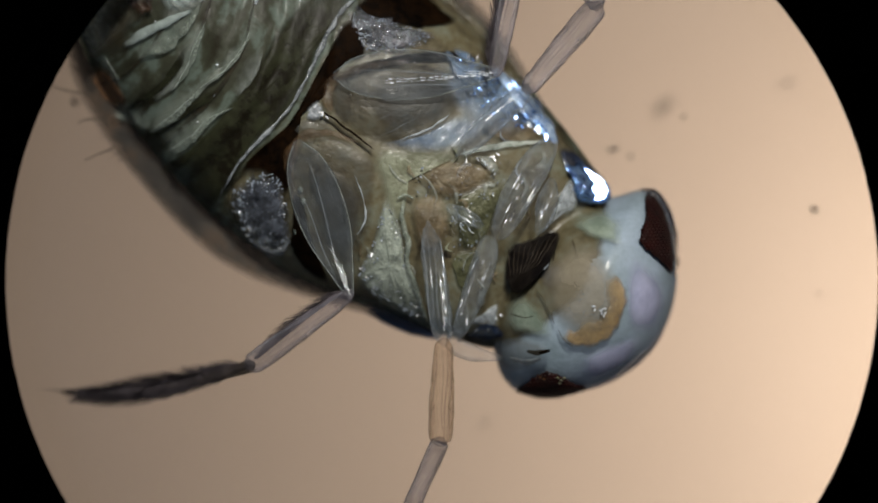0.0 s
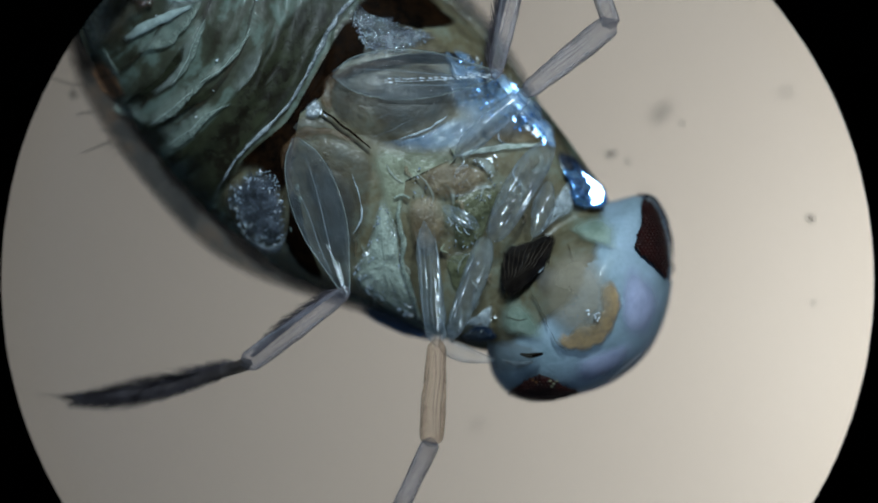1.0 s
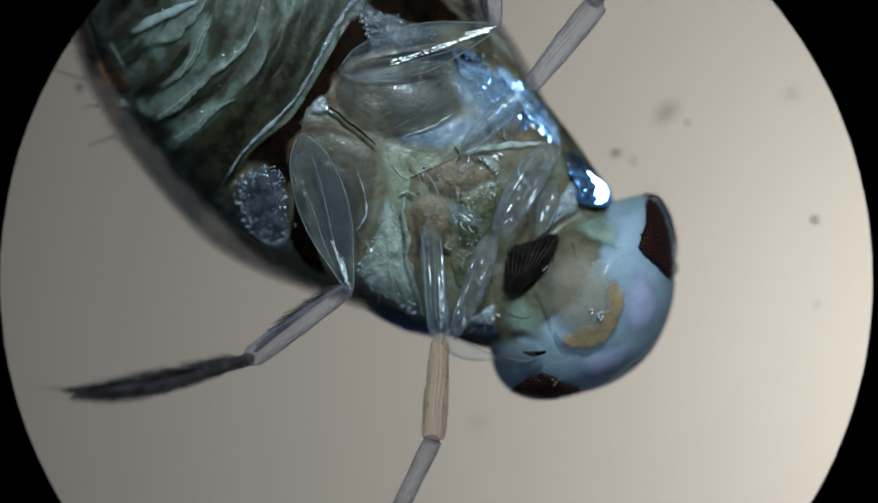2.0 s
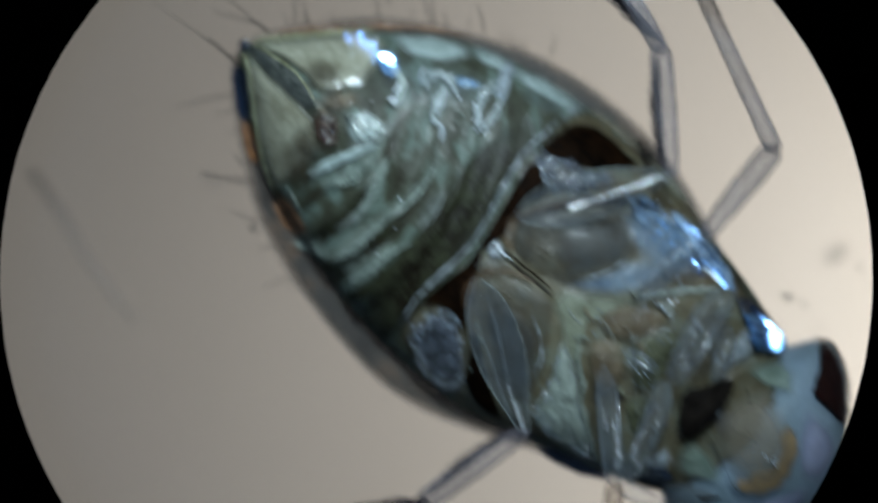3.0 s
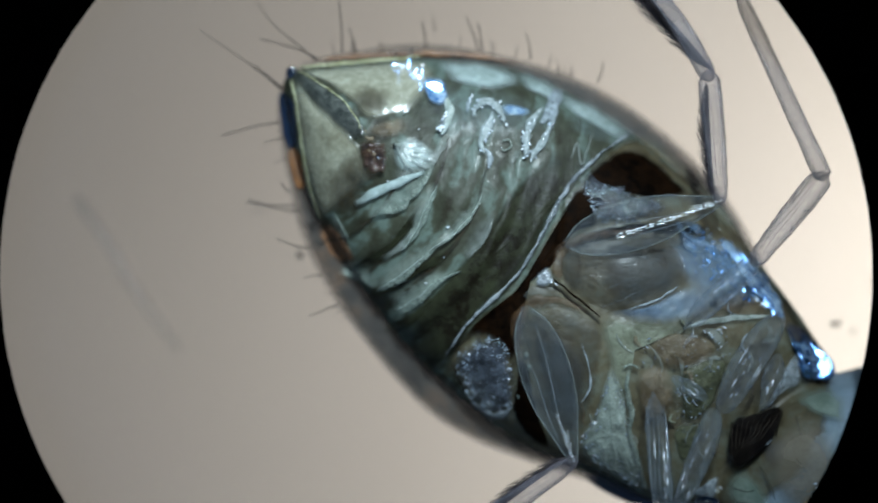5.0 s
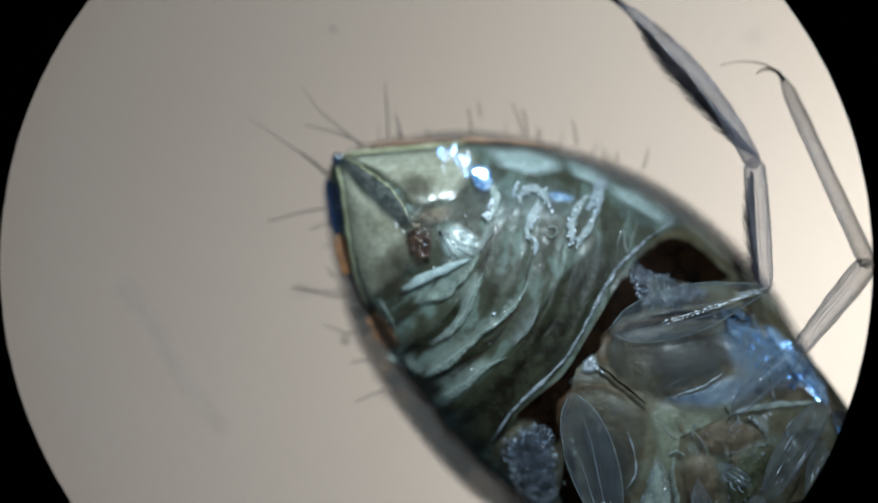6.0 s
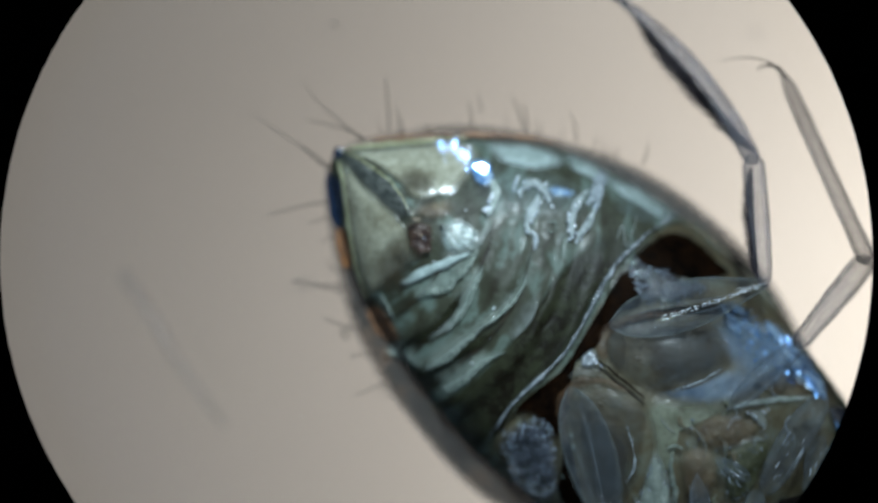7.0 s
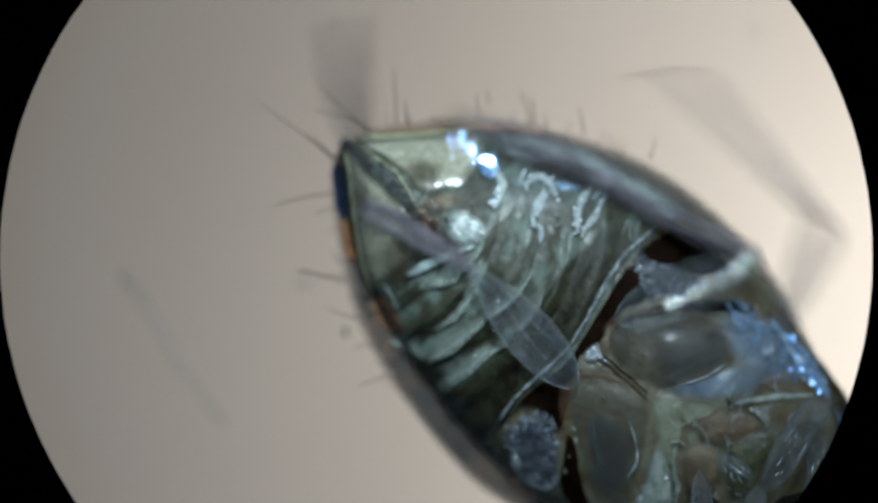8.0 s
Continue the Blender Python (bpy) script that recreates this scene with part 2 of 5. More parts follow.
def belly_skin(name, dark, mid, pale):
    """Wet belly: streaks that follow the segments, bowed about a point beside the tail."""
    m, nt, b = node_mat(name)
    lk = nt.links.new

    def math_node(op, x, y, z=None):
        n = nt.nodes.new("ShaderNodeMath")
        n.operation = op
        for i, v in enumerate((x, y, z)):
            if v is None:
                continue
            if isinstance(v, (int, float)):
                n.inputs[i].default_value = v
            else:
                lk(v, n.inputs[i])
        return n.outputs[0]

    co = nt.nodes.new("ShaderNodeTexCoord")
    warp = nt.nodes.new("ShaderNodeTexNoise")
    warp.inputs["Scale"].default_value = 1 / (120 * U)
    warp.inputs["Detail"].default_value = 3
    lk(co.outputs["Object"], warp.inputs["Vector"])
    sep = nt.nodes.new("ShaderNodeSeparateXYZ")
    lk(co.outputs["Object"], sep.inputs[0])
    dx = math_node("ADD", sep.outputs[0], 600 * U)
    dy = math_node("ADD", sep.outputs[1], -320 * U)
    r = math_node("SQRT", math_node("ADD", math_node("MULTIPLY", dx, dx), math_node("MULTIPLY", dy, dy)), 0)
    r = math_node("MULTIPLY_ADD", warp.outputs["Fac"], 60 * U, r)
    a = math_node("ARCTAN2", dy, dx)
    vec = nt.nodes.new("ShaderNodeCombineXYZ")
    lk(math_node("MULTIPLY", r, 1 / (34 * U)), vec.inputs[0])
    lk(math_node("MULTIPLY", a, 5.0), vec.inputs[1])
    n1 = nt.nodes.new("ShaderNodeTexNoise")
    n1.inputs["Scale"].default_value = 1.0
    n1.inputs["Detail"].default_value = 3
    n1.inputs["Roughness"].default_value = 0.5
    n1.inputs["Distortion"].default_value = 0.5
    lk(vec.outputs[0], n1.inputs["Vector"])
    n2 = nt.nodes.new("ShaderNodeTexNoise")
    n2.inputs["Scale"].default_value = 1 / (11 * U)
    n2.inputs["Detail"].default_value = 4
    lk(co.outputs["Object"], n2.inputs["Vector"])
    n4 = nt.nodes.new("ShaderNodeTexNoise")
    n4.inputs["Scale"].default_value = 1 / (150 * U)
    n4.inputs["Detail"].default_value = 2
    lk(co.outputs["Object"], n4.inputs["Vector"])
    f = math_node("MULTIPLY_ADD", n2.outputs["Fac"], 0.25, n1.outputs["Fac"])
    f = math_node("MULTIPLY_ADD", n4.outputs["Fac"], 0.5, f)
    ramp = nt.nodes.new("ShaderNodeValToRGB")
    e = ramp.color_ramp.elements
    e[0].position, e[1].position = 0.6, 1.1
    e[0].color, e[1].color = (*dark, 1), (*pale, 1)
    e.new(0.86).color = (*mid, 1)
    e[1].position = 0.86
    e[2].position = 1.08
    lk(f, ramp.inputs[0])
    lk(ramp.outputs[0], b.inputs["Base Color"])
    b.inputs["Roughness"].default_value = 0.5
    b.inputs["Specular IOR Level"].default_value = 0.25
    b.inputs["Coat Weight"].default_value = 0.05
    b.inputs["Coat Roughness"].default_value = 0.12
    bp = nt.nodes.new("ShaderNodeBump")
    bp.inputs["Strength"].default_value = 0.4
    bp.inputs["Distance"].default_value = 7 * U
    lk(f, bp.inputs["Height"])
    lk(bp.outputs[0], b.inputs["Normal"])
    lk(bp.outputs[0], b.inputs["Coat Normal"])
    return m


M_BELLY = belly_skin("wet_green_belly", (0.016, 0.013, 0.006), (0.044, 0.048, 0.032), (0.096, 0.125, 0.106))


# ---- mesh helpers ----
def loc(x, y, z=0.0):
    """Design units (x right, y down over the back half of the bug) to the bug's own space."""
    return Vector(((x - 1000) * U, (520 - y) * U, z * U))


def fore(*pts):
    """Points of the front half, counted from its own corner."""
    return [(p[0] + 327, p[1] + 317, *p[2:]) for p in pts]


def mesh_ob(name, verts, faces, mat, parent=None, label="", smooth=True, thin=None):
    me = bpy.data.meshes.new(name)
    me.from_pydata([tuple(v) for v in verts], [], faces)
    me.materials.append(mat)
    me.polygons.foreach_set("use_smooth", [smooth] * len(me.polygons))
    if thin is not None:
        me.attributes.new("thinning", "FLOAT", "POINT").data.foreach_set("value", thin)
    me.update()
    ob = new(name, me)
    if parent:
        ob.parent = parent
    if label:
        tagged(ob, label)
    return ob


def spline(pts, n, closed=False):
    """Catmull-Rom through the points, n samples a span."""
    p = [np.array(q, float) for q in pts]
    k = len(p)
    out = []
    spans = k if closed else k - 1
    for i in range(spans):
        if closed:
            a, b, c, d = p[i - 1], p[i], p[(i + 1) % k], p[(i + 2) % k]
        else:
            a, b, c, d = p[max(i - 1, 0)], p[i], p[i + 1], p[min(i + 2, k - 1)]
        for j in range(n):
            t = j / n
            out.append(0.5 * (2 * b + (c - a) * t + (2 * a - 5 * b + 4 * c - d) * t * t + (3 * b - a - 3 * c + d) * t ** 3))
    if not closed:
        out.append(p[-1])
    return np.array(out)


class Dome:
    """A rounded body over a closed outline, starlike about its middle."""

    def __init__(self, outline, middle, rim, rise, power=2.0, root=0.5):
        self.mid = np.array(middle, float)
        self.rim, self.rise, self.power, self.root = rim, rise, power, root
        d = spline(outline, 12, True) - self.mid
        th = np.arctan2(d[:, 1], d[:, 0])
        order = np.argsort(th)
        self.th, self.r = th[order], np.hypot(d[:, 0], d[:, 1])[order]

    def radius(self, a):
        return np.interp(a, self.th, self.r, period=2 * math.pi)

    def z(self, x, y):
        dx, dy = x - self.mid[0], y - self.mid[1]
        rho = math.hypot(dx, dy) / self.radius(math.atan2(dy, dx))
        if rho >= 1:
            return self.rim if rho < 1.02 else None
        return self.rim + self.rise * (1 - rho ** self.power) ** self.root

    def build(self, name, mat, parent, label="", rings=34, seg=120, edge=0.0, under=None, wobble=0.0, pleated=False):
        """The upper skin, closed below by a flatter bowl that reaches down by under."""
        vs, fs = [], []
        levels = [math.sin(0.5 * math.pi * i / rings) ** (0.75 if pleated else 1) for i in range(1, rings + 1)]
        vs.append(loc(*self.mid, self.rim + self.rise))
        for rho in levels:
            for j in range(seg):
                a = 2 * math.pi * j / seg - math.pi
                r = self.radius(a) * rho
                x, y = self.mid[0] + r * math.cos(a), self.mid[1] + r * math.sin(a)
                z = self.rim + self.rise * max(0.0, 1 - rho ** self.power) ** self.root
                z += wobble * noise.noise((x / 90, y / 90, 1.3)) * (1 - rho)
                if pleated:
                    z += relief(x, y) * min(1.0, (z - self.rim) / 60)
                vs.append(loc(x, y, z))
        for j in range(seg):
            fs.append((0, 1 + j, 1 + (j + 1) % seg))
        for i in range(rings - 1):
            for j in range(seg):
                a, b = 1 + i * seg + j, 1 + i * seg + (j + 1) % seg
                fs.append((a, a + seg, b + seg, b))
        thin = [0.0] + [max(0.0, (rho - 1 + edge) / edge) * 0.8 if edge else 0.0 for rho in levels for j in range(seg)]
        if under is None:
            under = self.rim
        last = 1 + (rings - 1) * seg
        for k, rho in enumerate((0.9, 0.7, 0.4)):
            base = len(vs)
            for j in range(seg):
                a = 2 * math.pi * j / seg - math.pi
                r = self.radius(a) * rho
                vs.append(loc(self.mid[0] + r * math.cos(a), self.mid[1] + r * math.sin(a), self.rim - under * (1 - rho ** 2) ** 0.5))
            for j in range(seg):
                fs.append((last + j, base + j, base + (j + 1) % seg, last + (j + 1) % seg))
            last = base
        vs.append(loc(*self.mid, self.rim - under))
        for j in range(seg):
            fs.append((last + j, len(vs) - 1, last + (j + 1) % seg))
        thin += [0.0] * (len(vs) - len(thin))
        return mesh_ob(name, vs, fs, mat, parent, label, thin=thin)


BODY = Dome([(450, 138), (560, 116), (700, 108), (850, 124), (990, 186), (1105, 268), (1215, 372), (1316, 492), (1395, 600), (1440, 690),
             (1400, 830), (1290, 925), (1215, 940), (1128, 912), (978, 850), (880, 800), (800, 748), (728, 690), (655, 612), (582, 515), (520, 420), (480, 330), (454, 230)],
            (930, 500), 150, 152, 2.6, 0.55)
HEAD = Dome(fore((1010, 385), (1060, 366), (1120, 357), (1170, 347), (1203, 370), (1224, 430), (1226, 500), (1211, 572), (1175, 638), (1117, 683),
                 (1052, 706), (985, 717), (930, 703), (900, 670), (890, 630), (880, 580), (900, 490), (950, 425)),
            fore((1062, 540))[0], 140, 185, 2.3, 0.55)


SEAMS = (285, 350, 427, 503, 562)     # radii of the belly seams about a point beside the tail


def relief(x, y):
    """Steps and pleats of the belly segments, lumps of the chest."""
    r = math.hypot(x - 400, y - 200) + 16 * noise.noise((x / 70, y / 70, 3.0))
    lump = 7 * noise.noise((x / 38, y / 38, 7.0)) + 3.5 * noise.noise((x / 15, y / 15, 9.0))
    if r > 575:
        k = min(1, (r - 575) / 40)
        return lump * (0.6 - 0.3 * k)
    z = 0.14 * lump
    for a, b in zip((205,) + SEAMS, SEAMS + (640,)):
        if a <= r < b:
            f = (r - a) / (b - a)
            up = f / 0.7 if f < 0.7 else (1 - f) / 0.3
            side = min(1.0, max(0.1, (y - 230) / 210))
            z += 12 * (up * up * (3 - 2 * up) - 0.4) * side * (1 if r > 285 else 0.4)
    return z + 0.4 * math.sin(r / 4.2 + 3 * noise.noise((x / 50, y / 50, 1.0)))


def ground_z(x, y):
    b, h = BODY.z(x, y), HEAD.z(x, y)
    if b is not None:
        k = min(1.0, (b - BODY.rim) / 60)
        b += relief(x, y) * k
    zs = [z for z in (b, h) if z is not None]
    return max(zs) if zs else 150.0


def facing(x, y, x0, y0):
    """Height of an added glint facet, sloped so as to mirror the lamp, told from a point on it."""
    return 0.25 * (y - y0) - 0.06 * (x - x0)


def shine(name, outline, mat, parent, lift, label, n=5, crease=1.2, thick=7, level=None):
    """A thin glint facet, added with its upper face tilted to mirror the lamp, finely creased."""
    o = spline(outline, n, True)
    mid = o.mean(axis=0)
    base = (max(ground_z(*mid), np.mean([ground_z(*p) for p in o])) if level is None else level) + lift
    seg, rings = len(o), 6
    vs, fs, thin = [loc(*mid, base)], [], [0.0]
    for i in range(1, rings + 1):
        for j in range(seg):
            x, y = mid + (o[j] - mid) * i / rings
            z = base + facing(x, y, *mid) + 0.16 * crease * (noise.noise((x / 9, y / 9, 3.3)) + 0.5 * noise.noise((x / 4, y / 4, 1.7)))
            vs.append(loc(x, y, z))
            thin.append(0.8 if i == rings else 0.0)
    for j in range(seg):
        x, y = o[j]
        vs.append(loc(x, y, base + facing(x, y, *mid) - thick))
        thin.append(0.8)
    vs.append(loc(*mid, base - thick))
    thin.append(0.0)
    for j in range(seg):
        fs.append((0, 1 + (j + 1) % seg, 1 + j))
    for i in range(rings):
        for j in range(seg):
            a, b = 1 + i * seg + j, 1 + i * seg + (j + 1) % seg
            fs.append((a, b, b + seg, a + seg))
    last = 1 + rings * seg
    for j in range(seg):
        fs.append((last + j, last + (j + 1) % seg, len(vs) - 1))
    return mesh_ob(name, vs, fs, mat, parent, label, thin=thin)


def glitter(name, outline, count, mat, parent, lift, size, label, seed, tilt=0.2):
    """Tiny glint facets strewn inside an outline, each leaning its own way about the lamp-mirroring slope."""
    rnd = random.Random(seed)
    lim = Dome(outline, np.mean(outline, axis=0), 0, 1)
    lo, hi = np.min(outline, axis=0), np.max(outline, axis=0)
    vs, fs = [], []
    while len(vs) < 5 * count:
        x, y = rnd.uniform(lo[0], hi[0]), rnd.uniform(lo[1], hi[1])
        if not (lim.z(x, y) or 0) > 0.35:
            continue
        z, a, r = ground_z(x, y) + lift, rnd.uniform(0, 6.28), size * rnd.choice((0.5, 0.6, 0.8, 1.0, 1.5))
        gx, gy = rnd.gauss(0, tilt), rnd.gauss(0, tilt)
        k = len(vs)
        for i in range(4):
            u, v = r * math.cos(a + 1.57 * i) * (1.7 if i % 2 else 0.7), r * math.sin(a + 1.57 * i) * (1.7 if i % 2 else 0.7)
            vs.append(loc(x + u, y + v, z + facing(u, v, 0, 0) + gx * u + gy * v))
        vs.append(loc(x, y, z - 4))
        fs += [(k + 3, k + 2, k + 1, k), (k, k + 1, k + 4), (k + 1, k + 2, k + 4), (k + 2, k + 3, k + 4), (k + 3, k, k + 4)]
    return tagged(mesh_ob(name, vs, fs, mat, parent, label, smooth=False), kind="stuff")


def sliver(x, y, l, w, turn):
    """Outline of a thin glint facet."""
    c, q = math.cos(radians(turn)), math.sin(radians(turn))
    return [(x + a * l * c - b * w * q, y + a * l * q + b * w * c) for a, b in ((-1, 0), (-0.4, 0.8), (0.5, 1), (1, 0), (0.4, -0.9), (-0.5, -0.8))]


def pad(name, outline, mat, parent, lift=2, bulge=12, rings=8, n=6, label="", sink=10, grain=0.0, soft=0.45, rough=4.0, even=False):
    """A domed plate that lies on the body, with its edge let in."""
    o = spline(outline, n, True)
    mid = o.mean(axis=0)
    if even:
        def under(x, y):
            return (BODY.z(x, y) or 150.0) + 5
    else:
        under = ground_z
    span = min(1.0, np.ptp(o, axis=0).min() / 60)
    for p in o:
        d = (p - mid) / (np.hypot(*(p - mid)) or 1)
        p += d * rough * span * (noise.noise((p[0] / 16, p[1] / 16, 5.0)) + 0.6 * noise.noise((p[0] / 7, p[1] / 7, 6.0)))
    seg = len(o)
    vs, fs, thin = [], [], [0.0]
    mz = under(*mid)
    vs.append(loc(*mid, mz + lift + bulge))
    for i in range(1, rings + 1):
        rho = math.sin(0.5 * math.pi * i / rings)
        for j in range(seg):
            x, y = mid + (o[j] - mid) * rho
            z = under(x, y) + lift + bulge * (1 - rho ** 2.4) ** 0.5
            if grain:
                z += grain * noise.noise((x / 14, y / 14, 0.2)) + 0.5 * grain * noise.noise((x / 6, y / 6, 4.2))
            vs.append(loc(x, y, z))
            thin.append(max(0.0, (rho - 1 + soft) / soft) if soft else 0.0)
    for j in range(seg):
        x, y = o[j]
        vs.append(loc(x, y, under(x, y) - sink))
    vs.append(loc(*mid, mz - sink))
    for j in range(seg):
        fs.append((0, 1 + (j + 1) % seg, 1 + j))
    for i in range(rings):
        for j in range(seg):
            a, b = 1 + i * seg + j, 1 + i * seg + (j + 1) % seg
            fs.append((a, b, b + seg, a + seg))
    base = 1 + rings * seg
    for j in range(seg):
        fs.append((base + j, base + (j + 1) % seg, len(vs) - 1))
    thin += [1.0 if soft else 0.0] * (len(vs) - len(thin))
    return mesh_ob(name, vs, fs, mat, parent, label, thin=thin)


def ribbon(name, pts, mat, parent, lift=3, bulge=7, n=8, label="", ragged=0.0, soft=True):
    """A ridge along a line (x, y, half width) that lies on the body."""
    s = spline(pts, n)
    vs, fs, thin = [], [], []
    across = (-1, -0.75, -0.35, 0, 0.35, 0.75, 1)
    s[:, 0] += [2.5 * noise.noise((x / 18, y / 18, 8.0)) for x, y, w in s]
    s[:, 1] += [2.5 * noise.noise((x / 18, y / 18, 11.0)) for x, y, w in s]
    for i, (x, y, w) in enumerate(s):
        q = s[min(i + 1, len(s) - 1)] - s[max(i - 1, 0)]
        l = math.hypot(q[0], q[1]) or 1
        nx, ny = -q[1] / l, q[0] / l
        if ragged:
            w *= max(0.25, 1 + ragged * (0.7 * noise.noise((x / 31, y / 31, 2.0)) + 0.5 * noise.noise((x / 13, y / 13, 4.0))))
        for k in across:
            px, py = x + nx * w * k, y + ny * w * k
            z = ground_z(px, py) + (lift + bulge * math.sqrt(max(0, 1 - k * k)) if abs(k) < 1 else -6)
            vs.append(loc(px, py, z))
            f = i / (len(s) - 1)
            thin.append(max(abs(k) ** 2, 1 - min(f, 1 - f) * 7) if soft else 0.0)
        vs.append(loc(x, y, ground_z(x, y) - 8))
        thin.append(1.0 if soft else 0.0)
    m = len(across) + 1
    for i in range(len(s) - 1):
        for k in range(m):
            a, b = i * m + k, i * m + (k + 1) % m
            fs.append((a, b, b + m, a + m))
    fs.append(tuple(range(m))[::-1])
    fs.append(tuple((len(s) - 1) * m + k for k in range(m)))
    return mesh_ob(name, vs, fs, mat, parent, label, thin=thin)


def flap(name, pts, mat, parent, lift=4, bulge=12, n=8, label="", ragged=0.4):
    """A pleat along a line (x, y, half width): a crisp edge on one side, thinning out on the other."""
    s = spline(pts, n)
    vs, fs, thin = [], [], []
    across = (-1, -0.65, -0.3, 0.05, 0.4, 0.7, 0.9, 1)
    for i, (x, y, w) in enumerate(s):
        q = s[min(i + 1, len(s) - 1)] - s[max(i - 1, 0)]
        l = math.hypot(q[0], q[1]) or 1
        nx, ny = -q[1] / l, q[0] / l
        w *= max(0.3, 1 + ragged * (0.8 * noise.noise((x / 33, y / 33, 2.0)) + 0.6 * noise.noise((x / 12, y / 12, 4.0))))
        f = i / (len(s) - 1)
        for k in across:
            px, py = x + nx * w * (k - 0.5), y + ny * w * (k - 0.5)
            up = ((k + 1) / 1.9) ** 1.6 if k <= 0.9 else 0.2
            vs.append(loc(px, py, ground_z(px, py) + lift * (k + 1) / 2 + bulge * up))
            thin.append(max(((1 - k) / 2) ** 0.8, 0.62 if k > 0.95 else 0.3 if k > 0.8 else 0.0, 1 - min(f, 1 - f) * 3.2))
        vs.append(loc(x, y, ground_z(x, y) - 8))
        thin.append(1.0)
    m = len(across) + 1
    for i in range(len(s) - 1):
        for k in range(m):
            a, b = i * m + k, i * m + (k + 1) % m
            fs.append((a, b, b + m, a + m))
    fs.append(tuple(range(m))[::-1])
    fs.append(tuple((len(s) - 1) * m + k for k in range(m)))
    return mesh_ob(name, vs, fs, mat, parent, label, thin=thin)


def crumple(name, pts, count, mat, parent, lift, size, label, seed, spread=1.0):
    """Crumpled wet skin and painted glints: small bent scraps strewn along a line (x, y, half width)."""
    rnd = random.Random(seed)
    s = spline(pts, 10)
    for k in range(count):
        x, y, w = s[rnd.randrange(len(s))]
        x, y = x + rnd.uniform(-w, w) * spread, y + rnd.uniform(-w, w) * spread
        turn, k = rnd.uniform(0, 6.28), rnd.choice((4, 5, 5, 6))
        flake = []
        for i in range(k):
            a, r = turn + 6.28 * i / k, size * rnd.uniform(0.6, 1.1)
            u, v = r * math.cos(a), 0.5 * r * math.sin(a)
            flake.append((x + u * math.cos(turn) - v * math.sin(turn), y + u * math.sin(turn) + v * math.cos(turn)))
        pad(name, flake, mat, parent, lift + rnd.uniform(-2, 3), rnd.uniform(0.5, 2), rings=3, n=3, label=label, soft=0.5, rough=3)


def loft(path, seg=14):
    """Verts and faces of a limb: path of (x, y, z, half width, half height) in units, any space."""
    vs, fs = [], []
    for i, (x, y, z, w, h) in enumerate(path):
        a, b = path[max(i - 1, 0)], path[min(i + 1, len(path) - 1)]
        dx, dy = b[0] - a[0], b[1] - a[1]
        l = math.hypot(dx, dy) or 1
        for j in range(seg):
            t = 2 * math.pi * j / seg
            vs.append(Vector((x - dy / l * w * math.cos(t), y + dx / l * w * math.cos(t), z + h * math.sin(t))) * U)
    for i in range(len(path) - 1):
        for j in range(seg):
            a, b = i * seg + j, i * seg + (j + 1) % seg
            fs.append((a, b, b + seg, a + seg))
    fs.append(tuple(range(seg))[::-1])
    fs.append(tuple((len(path) - 1) * seg + j for j in range(seg)))
    return vs, fs


def rod(name, pts, mat, parent, n=6, seg=12, label="", flat=0.8, fade=0.0):
    """A round limb in the bug's space: points (x, y, z, radius)."""
    s = spline(pts, n)
    path = [(x - 1000, 520 - y, z, r, r * flat) for x, y, z, r in s]
    vs, fs = loft(path, seg)
    return mesh_ob(name, vs, fs, mat, parent, label, thin=ends(len(path), seg, fade))


def ends(count, seg, fade, hollow=0.68):
    """How far a clear limb thins out towards its ends and over its hollow middle; its side walls stay dense."""
    out = []
    for i in range(count):
        f = i / (count - 1)
        end = max(0.0, 1 - min(f, 1 - f) / fade) if fade else 0.0
        out += [max(end, hollow * abs(math.sin(2 * math.pi * j / seg)) ** 0.7) if fade else 0.0 for j in range(seg)]
    return out


# ---- the microscope ----
def build_stage():
    s = 0.06
    ob = mesh_ob("diffuser_plate", [(-s, -s, STAGE), (s, -s, STAGE), (s, s, STAGE), (-s, s, STAGE),
                                 (-s, -s, STAGE - 0.002), (s, -s, STAGE - 0.002), (s, s, STAGE - 0.002), (-s, s, STAGE - 0.002)],
                 [(0, 1, 2, 3), (7, 6, 5, 4), (0, 4, 5, 1), (1, 5, 6, 2), (2, 6, 7, 3), (3, 7, 4, 0)], M_STAGE, smooth=False)
    tagged(ob, "cream white matt diffuser plate under the microscope stage", "diffuser plate", kind="structure")


def build_aperture():
    """An unseen black stage with a round opening, added under the slide to block top light."""
    seg = 96
    r, big, z1, z0 = 0.0034, 0.05, -0.0011, -0.0031
    vs, fs = [], []
    for j in range(seg):
        a = 2 * math.pi * j / seg
        c, q = math.cos(a), math.sin(a)
        for rr, z in ((r, z0), (r, z1 - 0.0001), (r + 0.0001, z1), (big, z1), (big, z0)):
            vs.append((c * rr, q * rr, z))
    for j in range(seg):
        for i in range(5):
            a, b = j * 5 + i, j * 5 + (i + 1) % 5
            c, d = ((j + 1) % seg) * 5 + (i + 1) % 5, ((j + 1) % seg) * 5 + i
            fs.append((a, d, c, b))
    ob = mesh_ob("light_block_stage", vs, fs, M_STAGE_BLACK, smooth=False)
    tagged(ob, "unseen black stage added to block top light from the plate", "microscope stage", kind="structure")


